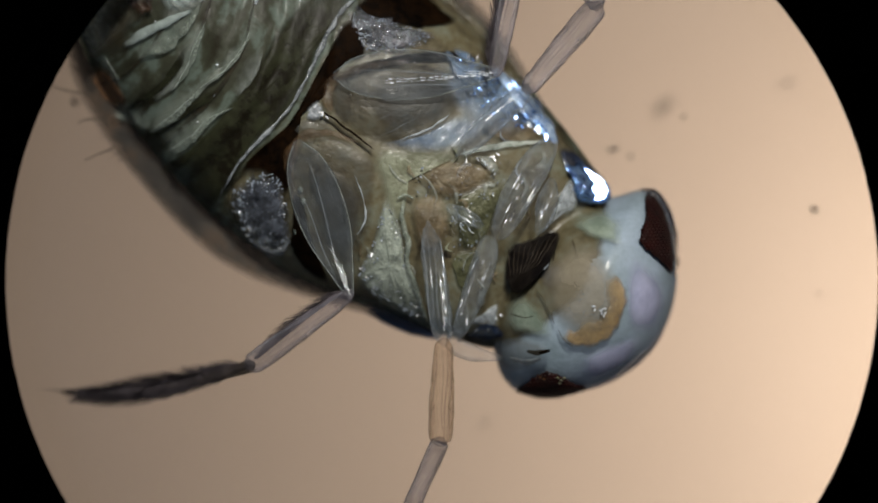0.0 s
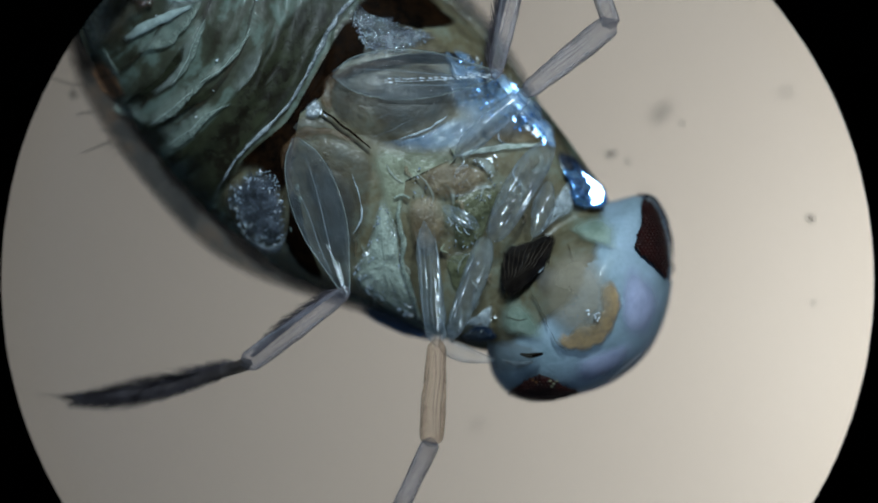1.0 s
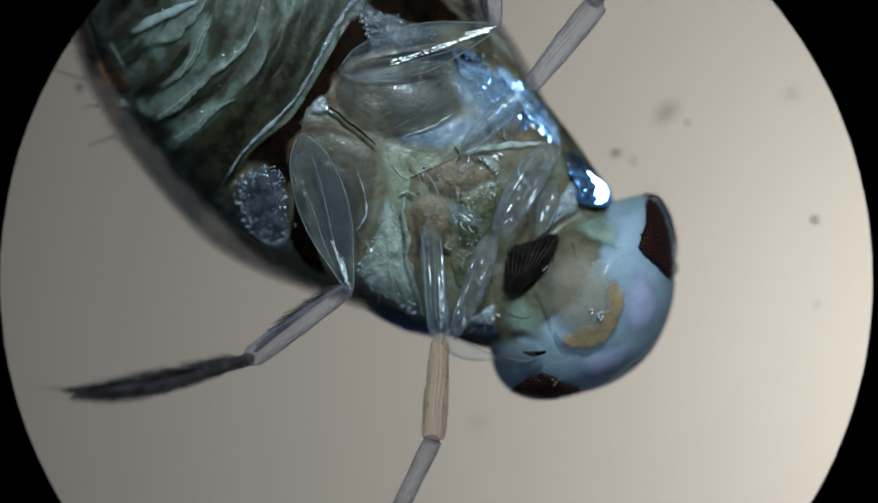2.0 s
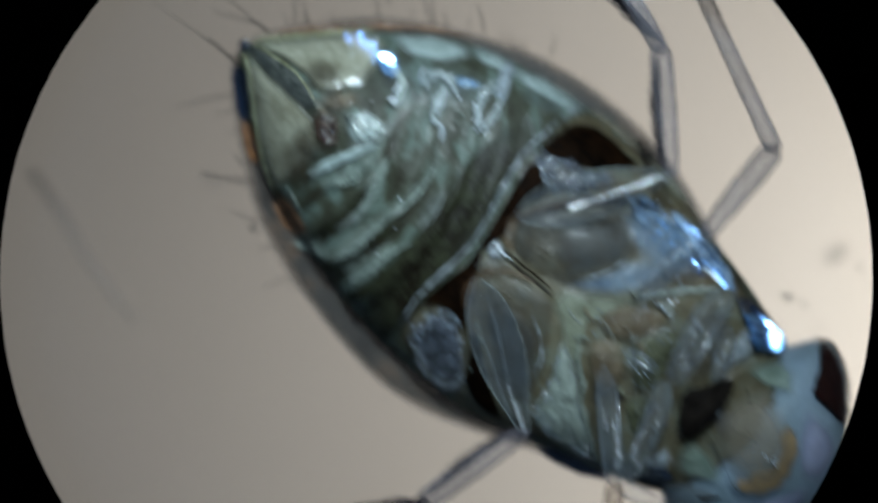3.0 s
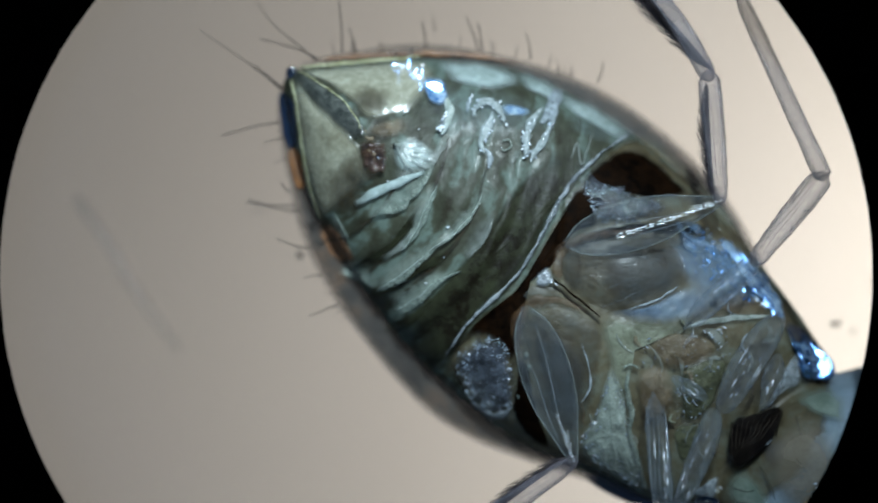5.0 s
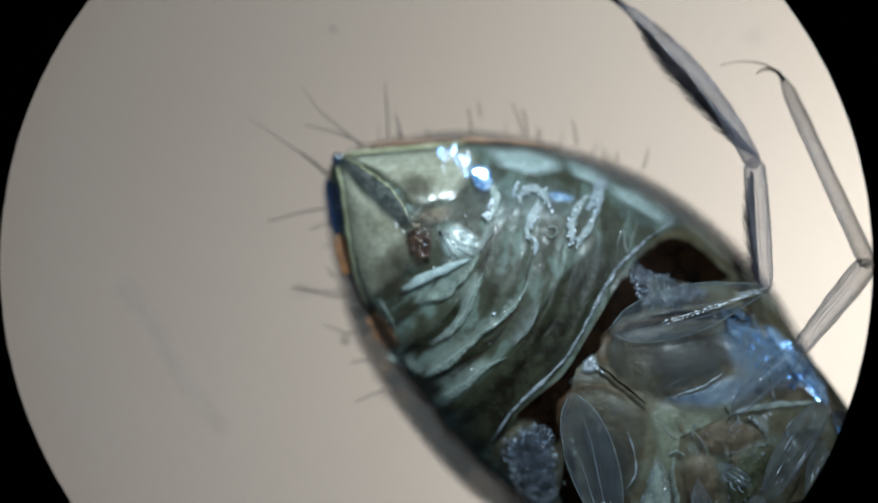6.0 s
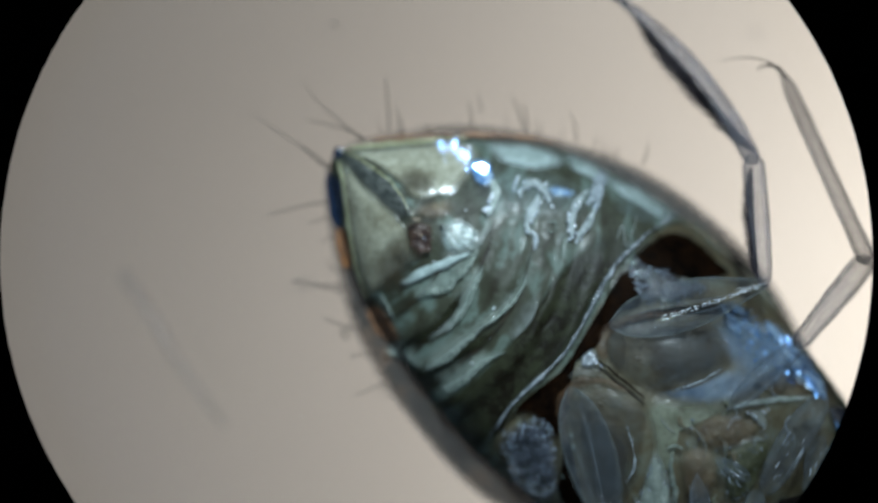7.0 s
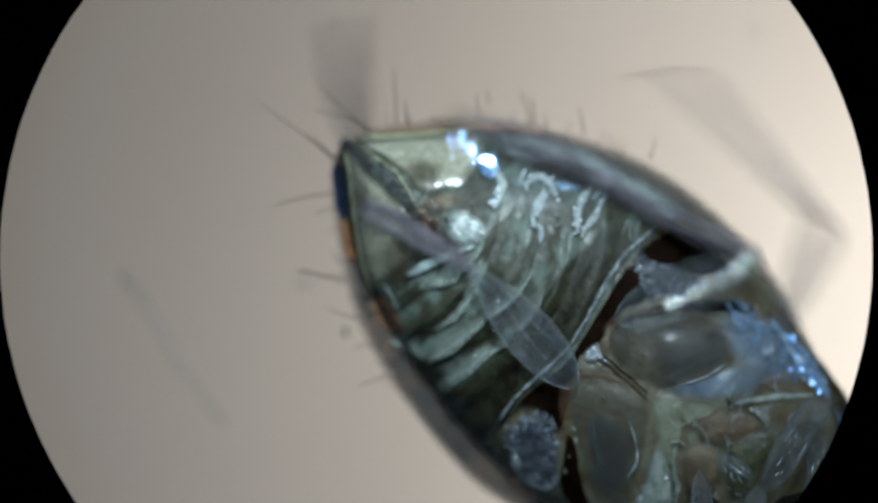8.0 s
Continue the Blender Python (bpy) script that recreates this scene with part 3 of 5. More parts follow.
def build_field_stop():
    """The thin black ring that bounds the round view."""
    z0 = 0.00129
    k = (HEIGHT + FOCUS - z0) / HEIGHT * U
    cx, cy, r, big = -5 * k, -52 * k, 779 * k, 0.0032
    seg = 256
    vs, fs = [], []
    prof = [(r, z0), (r + 0.00002, z0 - 0.000012), (big, z0 - 0.000012), (big, z0 + 0.00002), (r + 0.00002, z0 + 0.000012)]
    for j in range(seg):
        a = 2 * math.pi * j / seg
        nick = 1 + 0.0009 * noise.noise((3 * math.cos(a), 3 * math.sin(a), 0)) + 0.0014 * noise.noise((30 * math.cos(a), 30 * math.sin(a), 2))
        for i, (q, z) in enumerate(prof):
            q = q * nick if i in (0, 1, 4) else q
            vs.append((cx + q * math.cos(a), cy + q * math.sin(a), z))
    m = len(prof)
    for j in range(seg):
        for i in range(m):
            a, b = j * m + i, j * m + (i + 1) % m
            c, d = ((j + 1) % seg) * m + (i + 1) % m, ((j + 1) % seg) * m + i
            fs.append((a, b, c, d))
    ob = mesh_ob("field_stop", vs, fs, M_TUBE, smooth=False)
    tagged(ob, "matt black round field stop ring of the microscope", "field stop", kind="structure")


def build_slide():
    x, y, h = 0.038, 0.013, 0.001
    ob = new("glass_slide", bpy.data.meshes.new("glass_slide"))
    bm = bmesh.new()
    bmesh.ops.create_cube(bm, size=1.0, matrix=Matrix.Translation((0, 0, -h / 2 - 2e-6)) @ Matrix.Diagonal((2 * x, 2 * y, h, 1)))
    bm.to_mesh(ob.data)
    bm.free()
    ob.data.materials.append(M_GLASS)
    ob.visible_shadow = False
    return tagged(ob, "clear glass microscope slide carrying the water bug", "microscope slide")


# ---- the water bug ----
def build_bug():
    bug = new("water_bug")
    tagged(bug, "small olive-green water boatman lying belly up on the slide", "insect")

    # back shell
    shell = Dome([(432, 170), (470, 117), (580, 90), (700, 78), (850, 102), (1000, 152), (1120, 228), (1225, 330), (1300, 450), (1330, 560), (1290, 800),
                  (1160, 918), (978, 868), (870, 832), (780, 796), (698, 742), (614, 652), (540, 552), (484, 452), (456, 352), (437, 260)],
                 (900, 490), 132, 24, 6, 0.5)
    case = shell.build("wing_case", M_SHELL, bug, "brown translucent wing case", rings=40, under=130, edge=0.1)
    abdomen = BODY.build("abdomen", M_BELLY, bug, "olive-green glossy pleated abdomen", 110, 360, pleated=True)
    head = HEAD.build("head", M_HEAD, bug, "pale bluish rounded head", wobble=6)

    ribbon("wing_margin", [(500, 110, 3), (560, 104, 6), (640, 100, 7), (720, 98, 7), (800, 103, 6), (880, 116, 3)], M_MARGIN, case, 1, 4, label="reddish brown wing margin", ragged=0.5)
    # belly segments between bowed seams
    for pts in ([(505, 440, 2), (575, 420, 4), (640, 350, 4), (690, 250, 2)], [(560, 528, 2), (640, 447, 6), (715, 340, 4), (745, 240, 2)],
                [(598, 580, 2), (700, 497, 7), (780, 400, 4), (815, 280, 2)], [(645, 640, 3), (760, 548, 7), (850, 442, 5), (885, 330, 2)]):
        ribbon("seam", pts, M_SEAM, abdomen, 3, 3, label="dark seam between belly segments")
    ridges = [[(590, 392, 3), (650, 370, 10), (690, 332, 9), (714, 288, 4)], [(705, 452, 2), (750, 422, 6), (785, 382, 5), (802, 348, 2)],
              [(608, 527, 5), (650, 500, 11), (692, 466, 8), (722, 440, 3)], [(640, 562, 9), (680, 540, 12), (722, 506, 6), (768, 488, 2)],
              [(655, 455, 3), (680, 420, 7), (700, 375, 8), (722, 330, 3)], [(545, 487, 6), (585, 500, 9), (612, 520, 4)], [(560, 440, 3), (545, 410, 5), (530, 385, 3)]]
    for pts in ridges:
        flap("ridge", [(x, y, w * 2.6) for x, y, w in pts], M_RIDGE, abdomen, 4, 12, label="pale raised ridge", ragged=0.6)
    # highlights along the ridge tops, painted as narrow pale ribbons
    for pts in (ridges[1], ridges[2], ridges[3], ridges[4]):
        ribbon("crest", [(x + 1, y + 1, max(0.8, w * 0.16)) for x, y, w in pts], M_CREST, abdomen, 12, 3, label="pale line painted as a highlight on the crest", ragged=0.9)
    for pts in ([(640, 330, 14), (700, 300, 20), (742, 255, 10)], [(770, 470, 10), (800, 430, 18), (822, 385, 8)], [(850, 300, 10), (872, 270, 14), (890, 240, 8)],
                [(620, 470, 12), (660, 440, 18), (690, 400, 8)]):
        flap("pleat", pts, M_FOLD, abdomen, 4, 9, label="dim translucent pleat", ragged=0.7)
    pad("side_panel", [(715, 107), (790, 108), (862, 124), (885, 150), (835, 168), (770, 160), (728, 140)], M_PANEL, abdomen, 2, 8, label="pale bluish side panel", soft=0.8)
    pad("side_panel", [(862, 126), (900, 136), (945, 158), (950, 190), (905, 178), (872, 158)], M_PANEL, abdomen, 2, 8, label="pale bluish side panel", soft=0.9)
    pad("side_panel", [(930, 160), (1010, 190), (1085, 245), (1060, 262), (990, 225), (940, 190)], M_PANEL, abdomen, -2, 8, label="pale bluish side panel", soft=0.9)
    # pale veils painted on to brighten the upper belly
    pad("belly_lightening", [(650, 150), (740, 135), (840, 150), (920, 185), (960, 230), (900, 262), (820, 262), (730, 262), (668, 215)], M_SHEEN, abdomen, 4, 7, rings=14, label="thin pale veil painted to lighten the upper belly", soft=0.97)
    pad("belly_lightening", [(960, 190), (1030, 222), (1075, 256), (1030, 268), (975, 250), (945, 225)], M_SHEEN, abdomen, 2, 6, rings=9, label="thin pale veil painted to lighten the upper belly", soft=0.97)
    # glints added near the tail as lamp-facing facets and white painted pads
    rnd = random.Random(8)
    for k in range(26):
        x, y = 642 + 54 * rnd.random(), 118 + 40 * rnd.random()
        shine("wet_streak", sliver(x, y, rnd.uniform(8, 20), rnd.uniform(0.6, 1.6), 88 + rnd.uniform(-8, 8)), rnd.choice((M_WET, M_WET_BLUE)), abdomen, 8, "lamp-facing streak facet that glints", 3)
    for k in range(4):
        x, y = 652 + 18 * rnd.random(), 165 + 42 * rnd.random()
        shine("wet_streak", sliver(x, y, rnd.uniform(3, 8), rnd.uniform(0.5, 1.3), 88 + rnd.uniform(-20, 20)), M_WET, abdomen, 9, "lamp-facing streak facet that glints", 3)
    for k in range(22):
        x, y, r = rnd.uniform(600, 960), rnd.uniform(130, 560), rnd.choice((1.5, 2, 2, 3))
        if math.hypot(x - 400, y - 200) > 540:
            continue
        pad("painted_glint", [(x - r, y), (x, y - r * 0.8), (x + r * 1.3, y - r * 0.3), (x + r * 0.2, y + r)], M_WHITE, abdomen, 6, 2, rings=3, n=3, label="tiny white pad painted as a wet glint")
    # one large highlight: painted blue edge, lamp-facing facet, painted pale tail
    pad("highlight_blob", [(690, 148), (706, 138), (730, 144), (742, 176), (730, 196), (706, 186)], M_BLUE, abdomen, 10, 10, label="bluish edge painted round the wet highlight", soft=0.5)
    crumple("highlight_scrap", [(722, 190, 8), (734, 215, 7), (726, 236, 4)], 8, M_WHITE, abdomen, 16, 7, "crumpled white scrap of membrane and painted highlight", 51)
    shine("highlight_blob", [(700, 155), (712, 150), (727, 154), (733, 166), (722, 171), (708, 164)], M_WET_BLUE, abdomen, 18, "lamp-facing facet that makes the white highlight", 6, 1.0)
    for x, y, l, turn in ((800, 194, 6, 50), (814, 190, 7, 20), (822, 222, 6, 110), (808, 256, 5, 95), (928, 172, 5, 120), (894, 222, 6, 115), (886, 262, 5, 60)):
        shine("curl_glint", sliver(x, y, l, 2, turn), M_WET, abdomen, 13, "lamp-facing glint facet on a membrane curl", 4, 5)
    ribbon("highlight_blob", [(734, 176, 7), (743, 203, 10), (737, 228, 8), (727, 248, 3)], M_CREST, abdomen, 8, 8, label="pale tail painted below the wet highlight", ragged=0.6)
    # crumpled curls of shed membrane: thick pale folds with a thin ragged rim
    caps = [[(787, 216, 3), (790, 198, 7), (804, 186, 9), (822, 190, 9), (836, 206, 7), (843, 226, 2)], [(884, 236, 5), (879, 254, 7), (880, 272, 6), (879, 290, 2)]]
    arms = [[(820, 200, 6), (815, 222, 12), (806, 244, 11), (799, 262, 10), (807, 284, 3)], [(912, 194, 5), (897, 212, 9), (885, 234, 8), (880, 258, 6), (884, 284, 2)],
            [(922, 226, 4), (917, 246, 8), (904, 266, 10), (894, 282, 6), (890, 292, 2)]]
    veils = [[(806, 270, 3), (816, 288, 7), (812, 308, 3)], [(940, 160, 8), (932, 182, 16), (920, 208, 12), (906, 226, 5)], [(936, 176, 8), (930, 204, 10), (922, 234, 7), (912, 258, 4)],
             [(878, 288, 2), (888, 276, 4), (900, 290, 2)], [(780, 176, 3), (778, 190, 6), (774, 206, 3)], [(728, 216, 3), (736, 230, 8), (728, 248, 2)]]
    for k, line in enumerate(caps):
        ribbon("curl", line, M_CURL, abdomen, 8, 8, label="crumpled white membrane curl", ragged=1.4)
        crumple("curl_scrap", line, 9, M_WHITE, abdomen, 11, 6, "crumpled white scrap of membrane and painted highlight", 40 + k)
    for k, line in enumerate(arms):
        ribbon("curl", line, M_CURL, abdomen, 7, 7, label="translucent white membrane curl", ragged=0.9)
        crumple("curl_scrap", line, 5, M_WHITE, abdomen, 11, 5, "crumpled white scrap of membrane and painted highlight", 60 + k)
    for line in veils:
        ribbon("curl", line, M_STREAK, abdomen, 5, 5, label="thin clear membrane curl", ragged=0.7)
    pad("curl", [(828, 194), (844, 187), (864, 191), (892, 200), (888, 212), (862, 214), (842, 212)], M_BLUE, abdomen, 6, 3, label="blue shining membrane fold", soft=0.97)
    crumple("curl_scrap", [(780, 180, 4), (784, 200, 5)], 4, M_WHITE, abdomen, 9, 6, "crumpled white scrap of membrane and painted highlight", 45)
    ribbon("curl", [(960, 290, 2), (972, 262, 3), (980, 300, 3), (1000, 240, 2)], M_FOLD, abdomen, 5, 5, label="pale membrane fold", ragged=0.4)
    ribbon("bubble", [(836, 258, 2.2), (848, 256, 2.2), (852, 268, 2.2), (842, 274, 2.2), (834, 266, 2.2)], M_RIDGE, abdomen, 5, 4, label="tiny ring-shaped bubble")
    # tail plates
    pad("tail_plate", [(466, 126), (520, 119), (610, 110), (695, 104), (725, 140), (690, 195), (640, 218), (598, 222), (565, 190), (515, 152)], M_TAIL, abdomen, 5, 12, label="yellowish green tail plate")
    pad("tail_plate", [(458, 142), (500, 180), (545, 220), (582, 258), (604, 320), (575, 352), (545, 376), (512, 402), (490, 350), (472, 270)], M_TAIL, abdomen, 6, 16, label="yellowish green tail plate")
    ribbon("plate_edge", [(466, 124, 2), (540, 116, 4), (620, 110, 4), (700, 102, 2)], M_EDGE, abdomen, 14, 5, label="yellow plate edge")
    ribbon("plate_edge", [(456, 140, 3), (468, 200, 5), (476, 270, 5), (492, 350, 4), (512, 402, 3)], M_EDGE, abdomen, 8, 5, label="yellow plate edge")
    # shade under the fold's edge, painted as a slate flap that thins out
    flap("tail_fold_shade", [(588, 262, 8), (570, 232, 34), (536, 196, 40), (502, 166, 28), (474, 142, 14), (458, 126, 3)], M_TAIL_SHADE, abdomen, 16, 4, label="slate flap painted as the shade of the tail fold", ragged=0.1)
    ribbon("plate_edge", [(462, 126, 1.2), (500, 146, 1.6), (540, 174, 1.8), (570, 206, 1.8), (586, 240, 1.2)], M_EDGE, abdomen, 18, 3, label="yellow plate edge")
    pad("vent_stain", [(535, 285), (575, 262), (612, 290), (625, 330), (590, 350), (545, 330)], M_SEAM, abdomen, 20, 3, label="brown stain beside the vent", soft=0.95)
    pad("vent_stain", [(520, 300), (560, 285), (600, 320), (606, 370), (570, 405), (532, 392), (508, 345)], M_SEAM, abdomen, 20, 3, label="brown stain below the vent", soft=0.98)
    pad("vent_stain", [(560, 165), (600, 150), (640, 170), (640, 205), (600, 215), (570, 195)], M_SEAM, abdomen, 17, 3, label="faint brown stain on the tail plate", soft=0.98)
    pad("vent", [(580, 268), (598, 252), (620, 256), (636, 286), (626, 318), (598, 318), (584, 296)], M_VENT, abdomen, 18, 6, rings=9, n=7, label="dark brown wet vent", soft=0.45, rough=10, grain=5)
    for x1, y1 in ((700, 262), (716, 278), (720, 296), (704, 308), (682, 316)):
        ribbon("lobe_streak", [(644, 262, 1.5), (0.5 * (644 + x1), 0.5 * (262 + y1) + 4, 4), (x1, y1, 1.5)], M_FOLD, abdomen, 14, 4, label="pale streak fanning from the vent", ragged=0.6)
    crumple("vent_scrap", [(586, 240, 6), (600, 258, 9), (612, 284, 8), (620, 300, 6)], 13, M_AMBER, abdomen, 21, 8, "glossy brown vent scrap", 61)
    crumple("vent_glint", [(606, 276, 3), (616, 290, 4)], 4, M_WHITE, abdomen, 22, 3, "white scrap painted as a wet glint", 50)
    pad("lobe", [(590, 236), (615, 222), (650, 212), (676, 222), (668, 246), (630, 255), (600, 250)], M_AMBER, abdomen, 9, 4, label="pinkish lobe", soft=0.9)
    pad("lobe", [(640, 262), (672, 246), (706, 262), (722, 288), (700, 310), (664, 318), (640, 300)], M_PANEL, abdomen, 6, 5, label="pale green lobe", soft=0.9)
    ribbon("lobe", [(570, 372, 6), (610, 350, 11), (655, 330, 10), (700, 312, 4)], M_PANEL, abdomen, 6, 9, label="pale green fold", ragged=0.3)
    pad("tail_spot", [(434, 172), (446, 165), (462, 190), (466, 235), (468, 268), (452, 270), (440, 240)], M_BLACK, abdomen, 2, 6, n=5, label="blue-black tail spot", soft=0.2)
    pad("tail_spot", [(452, 272), (468, 268), (478, 300), (482, 335), (468, 342), (458, 315)], M_RUST, abdomen, 2, 5, n=5, label="rusty orange tail spot", soft=0.2)
    pad("rim_patch", [(505, 412), (535, 408), (562, 440), (575, 475), (548, 480), (518, 450)], M_MARGIN, abdomen, 0, 5, n=5, label="brown rim patch")
    pad("tail_tip", [(448, 128), (458, 120), (468, 126), (462, 140), (450, 146)], M_BLACK, abdomen, 6, 6, n=4, label="dark blue tail tip", soft=0.2)

    # overlay whose dark colour takes down the lamp's brightness beside the chest
    pad("belly_overlay", [(716, 692), (798, 572), (888, 470), (956, 358), (1022, 270), (955, 250), (870, 320), (805, 420), (735, 500), (685, 555), (640, 610), (668, 650)], M_BELLY_SHADE, abdomen, 5, 5, rings=12, label="dark olive overlay that darkens the belly by the chest", soft=0.5)
    # crease shade between the segments, put into dark raised pads
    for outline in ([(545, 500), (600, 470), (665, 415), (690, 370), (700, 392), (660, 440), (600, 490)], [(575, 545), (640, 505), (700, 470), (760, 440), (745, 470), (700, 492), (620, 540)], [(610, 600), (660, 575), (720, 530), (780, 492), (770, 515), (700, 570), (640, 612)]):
        pad("furrow_shade", outline, M_BELLY_SHADE, abdomen, 5, 3, label="dark pad painted as the shade of a belly furrow", soft=0.8)
    # border of belly and chest
    thorax = pad("thorax", [(735, 668), (778, 588), (862, 508), (932, 388), (990, 312), (1085, 238), (1228, 352), (1316, 492), (1392, 602), (1436, 690), (1398, 828), (1288, 922),
                   (1215, 937), (1128, 908), (978, 849), (830, 790)], M_CHEST, bug, 1, 2, rings=40, n=14, label="mottled olive and brown chest", soft=0.1)
    # hollows between the plates: their shade is put into dark brown pads
    pad("hollow_shade", [(985, 318), (1040, 272), (1095, 278), (1150, 322), (1175, 352), (1110, 362), (1060, 352), (1015, 340)], M_DARK, thorax, 6, 4, label="dark brown pad painted with the shade of a hollow", soft=0.3)
    pad("hollow_shade", [(765, 610), (800, 575), (860, 525), (905, 455), (955, 372), (985, 345), (990, 390), (950, 430), (935, 470), (900, 490), (880, 530), (862, 600), (850, 660), (800, 620)], M_DARK, thorax, 6, 4, label="dark brown pad painted with the shade of a hollow", soft=0.3)
    pad("hollow_shade", [(948, 372), (975, 335), (1000, 340), (1012, 372), (1008, 408), (968, 420), (940, 455), (925, 440)], M_DARK, thorax, 9, 3, label="dark brown pad painted with the shade of a hollow", soft=0.4)
    pad("hollow_shade", fore((642, 128), (662, 104), (720, 90), (800, 83), (868, 86), (894, 104), (840, 102), (760, 104), (690, 114)), M_DARK, thorax, 8, 3, label="dark brown pad painted with the shade of a hollow", soft=0.4)
    pad("hollow_shade", [(868, 640), (884, 660), (900, 740), (925, 815), (880, 790), (855, 740), (862, 690)], M_DARK, thorax, 6, 4, label="dark brown pad painted with the shade of a hollow", soft=0.3)
    rim = [(722, 668, 2), (745, 628, 3), (775, 584, 4), (815, 545, 4), (860, 502, 4), (900, 440, 4), (930, 382, 5), (958, 335, 6), (985, 306, 5), (1020, 275, 3), (1055, 250, 4), (1080, 232, 3)]
    ribbon("chest_rim", rim, M_RIM, thorax, 4, 8, label="raised bluish white rim of the belly", ragged=1.1)
    pad("air_film", [(970, 330), (985, 308), (1010, 328), (1060, 345), (1100, 360), (1140, 372), (1110, 395), (1050, 408), (1005, 402), (992, 365)], M_SILVER, thorax, 6, 8, rings=12, n=8, label="silvery speckled air film", grain=3, rough=12, soft=0.5)
    pad("air_film", [(748, 640), (775, 615), (815, 600), (848, 622), (862, 680), (858, 745), (835, 762), (795, 745), (762, 700)], M_SILVER, thorax, 6, 8, rings=14, n=8, label="silvery speckled air film", grain=3.5, rough=12, soft=0.5)
    glitter("film_glitter", [(975, 328), (1010, 330), (1060, 347), (1135, 372), (1105, 392), (1050, 405), (1005, 400)], 420, M_WET, thorax, 12, 1.4, "fine silvery glitter of the air film", 3)
    glitter("film_glitter", [(752, 640), (815, 604), (848, 625), (860, 680), (855, 742), (800, 745), (765, 700)], 480, M_WET, thorax, 12, 1.4, "fine silvery glitter of the air film", 4)
    ribbon("film_edge", [(778, 724, 4), (810, 748, 8), (838, 752, 8), (856, 728, 4)], M_RIM, thorax, 8, 9, label="bright film edge", ragged=0.4)
    for x, y in ((884, 662), (874, 690), (866, 716), (880, 640), (884, 735)):
        pad("granule", [(x - 4, y - 6), (x + 4, y - 5), (x + 5, y + 6), (x - 3, y + 7)], M_RIDGE, thorax, 4, 6, rings=3, n=3, label="pale granule")
    # hip plates
    pad("hip_plate", fore((605, 165), (625, 125), (690, 105), (790, 105), (845, 140), (855, 190), (800, 232), (715, 248), (655, 225), (618, 195)), M_HIP, thorax, 6, 15, rings=9, label="translucent grey hip plate", even=True, soft=0.3)
    pad("hip_plate", fore((535, 262), (560, 230), (610, 225), (690, 262), (692, 320), (682, 390), (655, 455), (620, 470), (582, 420), (555, 340)), M_HIP, thorax, 6, 15, rings=9, label="translucent grey hip plate", even=True, soft=0.3)
    pad("hip_core", fore((690, 140), (760, 128), (830, 145), (842, 190), (785, 224), (715, 226), (680, 190)), M_SLATE, thorax, 4, 16, label="dark slate core of the hip", even=True, soft=0.7)
    pad("hip_core", fore((572, 280), (640, 296), (668, 340), (655, 420), (622, 448), (585, 400)), M_SLATE, thorax, 4, 16, label="dark slate core of the hip", even=True, soft=0.7)
    ribbon("hip_streak", fore((652, 300, 1), (665, 345, 2.2), (667, 385, 2.2), (650, 410, 1)), M_STREAK, thorax, 24, 3, label="glossy streak", ragged=1.2)
    ribbon("hip_streak", fore((735, 240, 1), (775, 230, 2.2), (805, 214, 2.2), (825, 198, 1)), M_STREAK, thorax, 24, 3, label="glossy streak", ragged=1.2)
    for pts in (((545, 352, 3), (536, 300, 6), (538, 262, 8), (562, 232, 8), (612, 226, 5), (660, 248, 3)), ((612, 190, 4), (608, 162, 8), (626, 128, 8), (690, 107, 5), (770, 104, 3))):
        ribbon("hip_margin", fore(*[(x, y, 1.7 * w) for x, y, w in pts]), M_STAIN, thorax, 14, 2, label="brown stained margin of the hip plate", ragged=0.9)
    rnd = random.Random(44)
    for k in range(18):
        x, y = ((rnd.uniform(545, 625), rnd.uniform(234, 285)) if k % 2 else (rnd.uniform(622, 690), rnd.uniform(120, 190)))
        r = rnd.uniform(0.8, 2.2)
        pad("hip_spot", fore((x - 2 * r, y), (x, y - r), (x + 2 * r, y + 0.5 * r), (x, y + r)), M_SEAM, thorax, 28, 1, rings=3, n=3, label="small dark spot", even=True)
    for x, y in ((672, 183), (605, 266)):
        pad("hip_spot", fore((x - 8, y - 4), (x + 2, y - 4), (x + 9, y + 5), (x - 2, y + 4)), M_SEAM, thorax, 29, 1, rings=3, n=3, label="small dark spot", even=True)
    ribbon("hip_seam", fore((598, 186, 1.5), (622, 203, 2.4), (655, 230, 2.6), (690, 260, 1.2)), M_DARK, thorax, 22, 2, label="dark seam between the hips")
    # the joint's bright glint is painted as a pale pad
    pad("hip_glint", fore((566, 196), (572, 176), (590, 164), (602, 176), (600, 194), (584, 204)), M_RIM, thorax, 14, 10, rings=7, label="pale pad painted as a glint on the joint", soft=0.7, grain=5)
    for x, y, l, turn in ((578, 186, 7, 60), (586, 176, 6, 130), (592, 182, 7, 80), (584, 192, 5, 20), (598, 190, 6, 100), (606, 196, 5, 40)):
        shine("hip_glint", sliver(*fore((x, y))[0], l, 2.6, turn), M_WET, thorax, 20, "lamp-facing glint facet on the joint", 3, 2.5)
    pad("hip_joint", fore((540, 215), (560, 195), (600, 200), (625, 222), (590, 228), (555, 235)), M_HIP, thorax, 6, 6, n=5, label="brown joint")
    pad("hip_joint", fore((612, 150), (640, 120), (655, 160), (645, 210), (622, 195)), M_HIP, thorax, 8, 8, n=5, label="brown joint")
    rnd = random.Random(63)
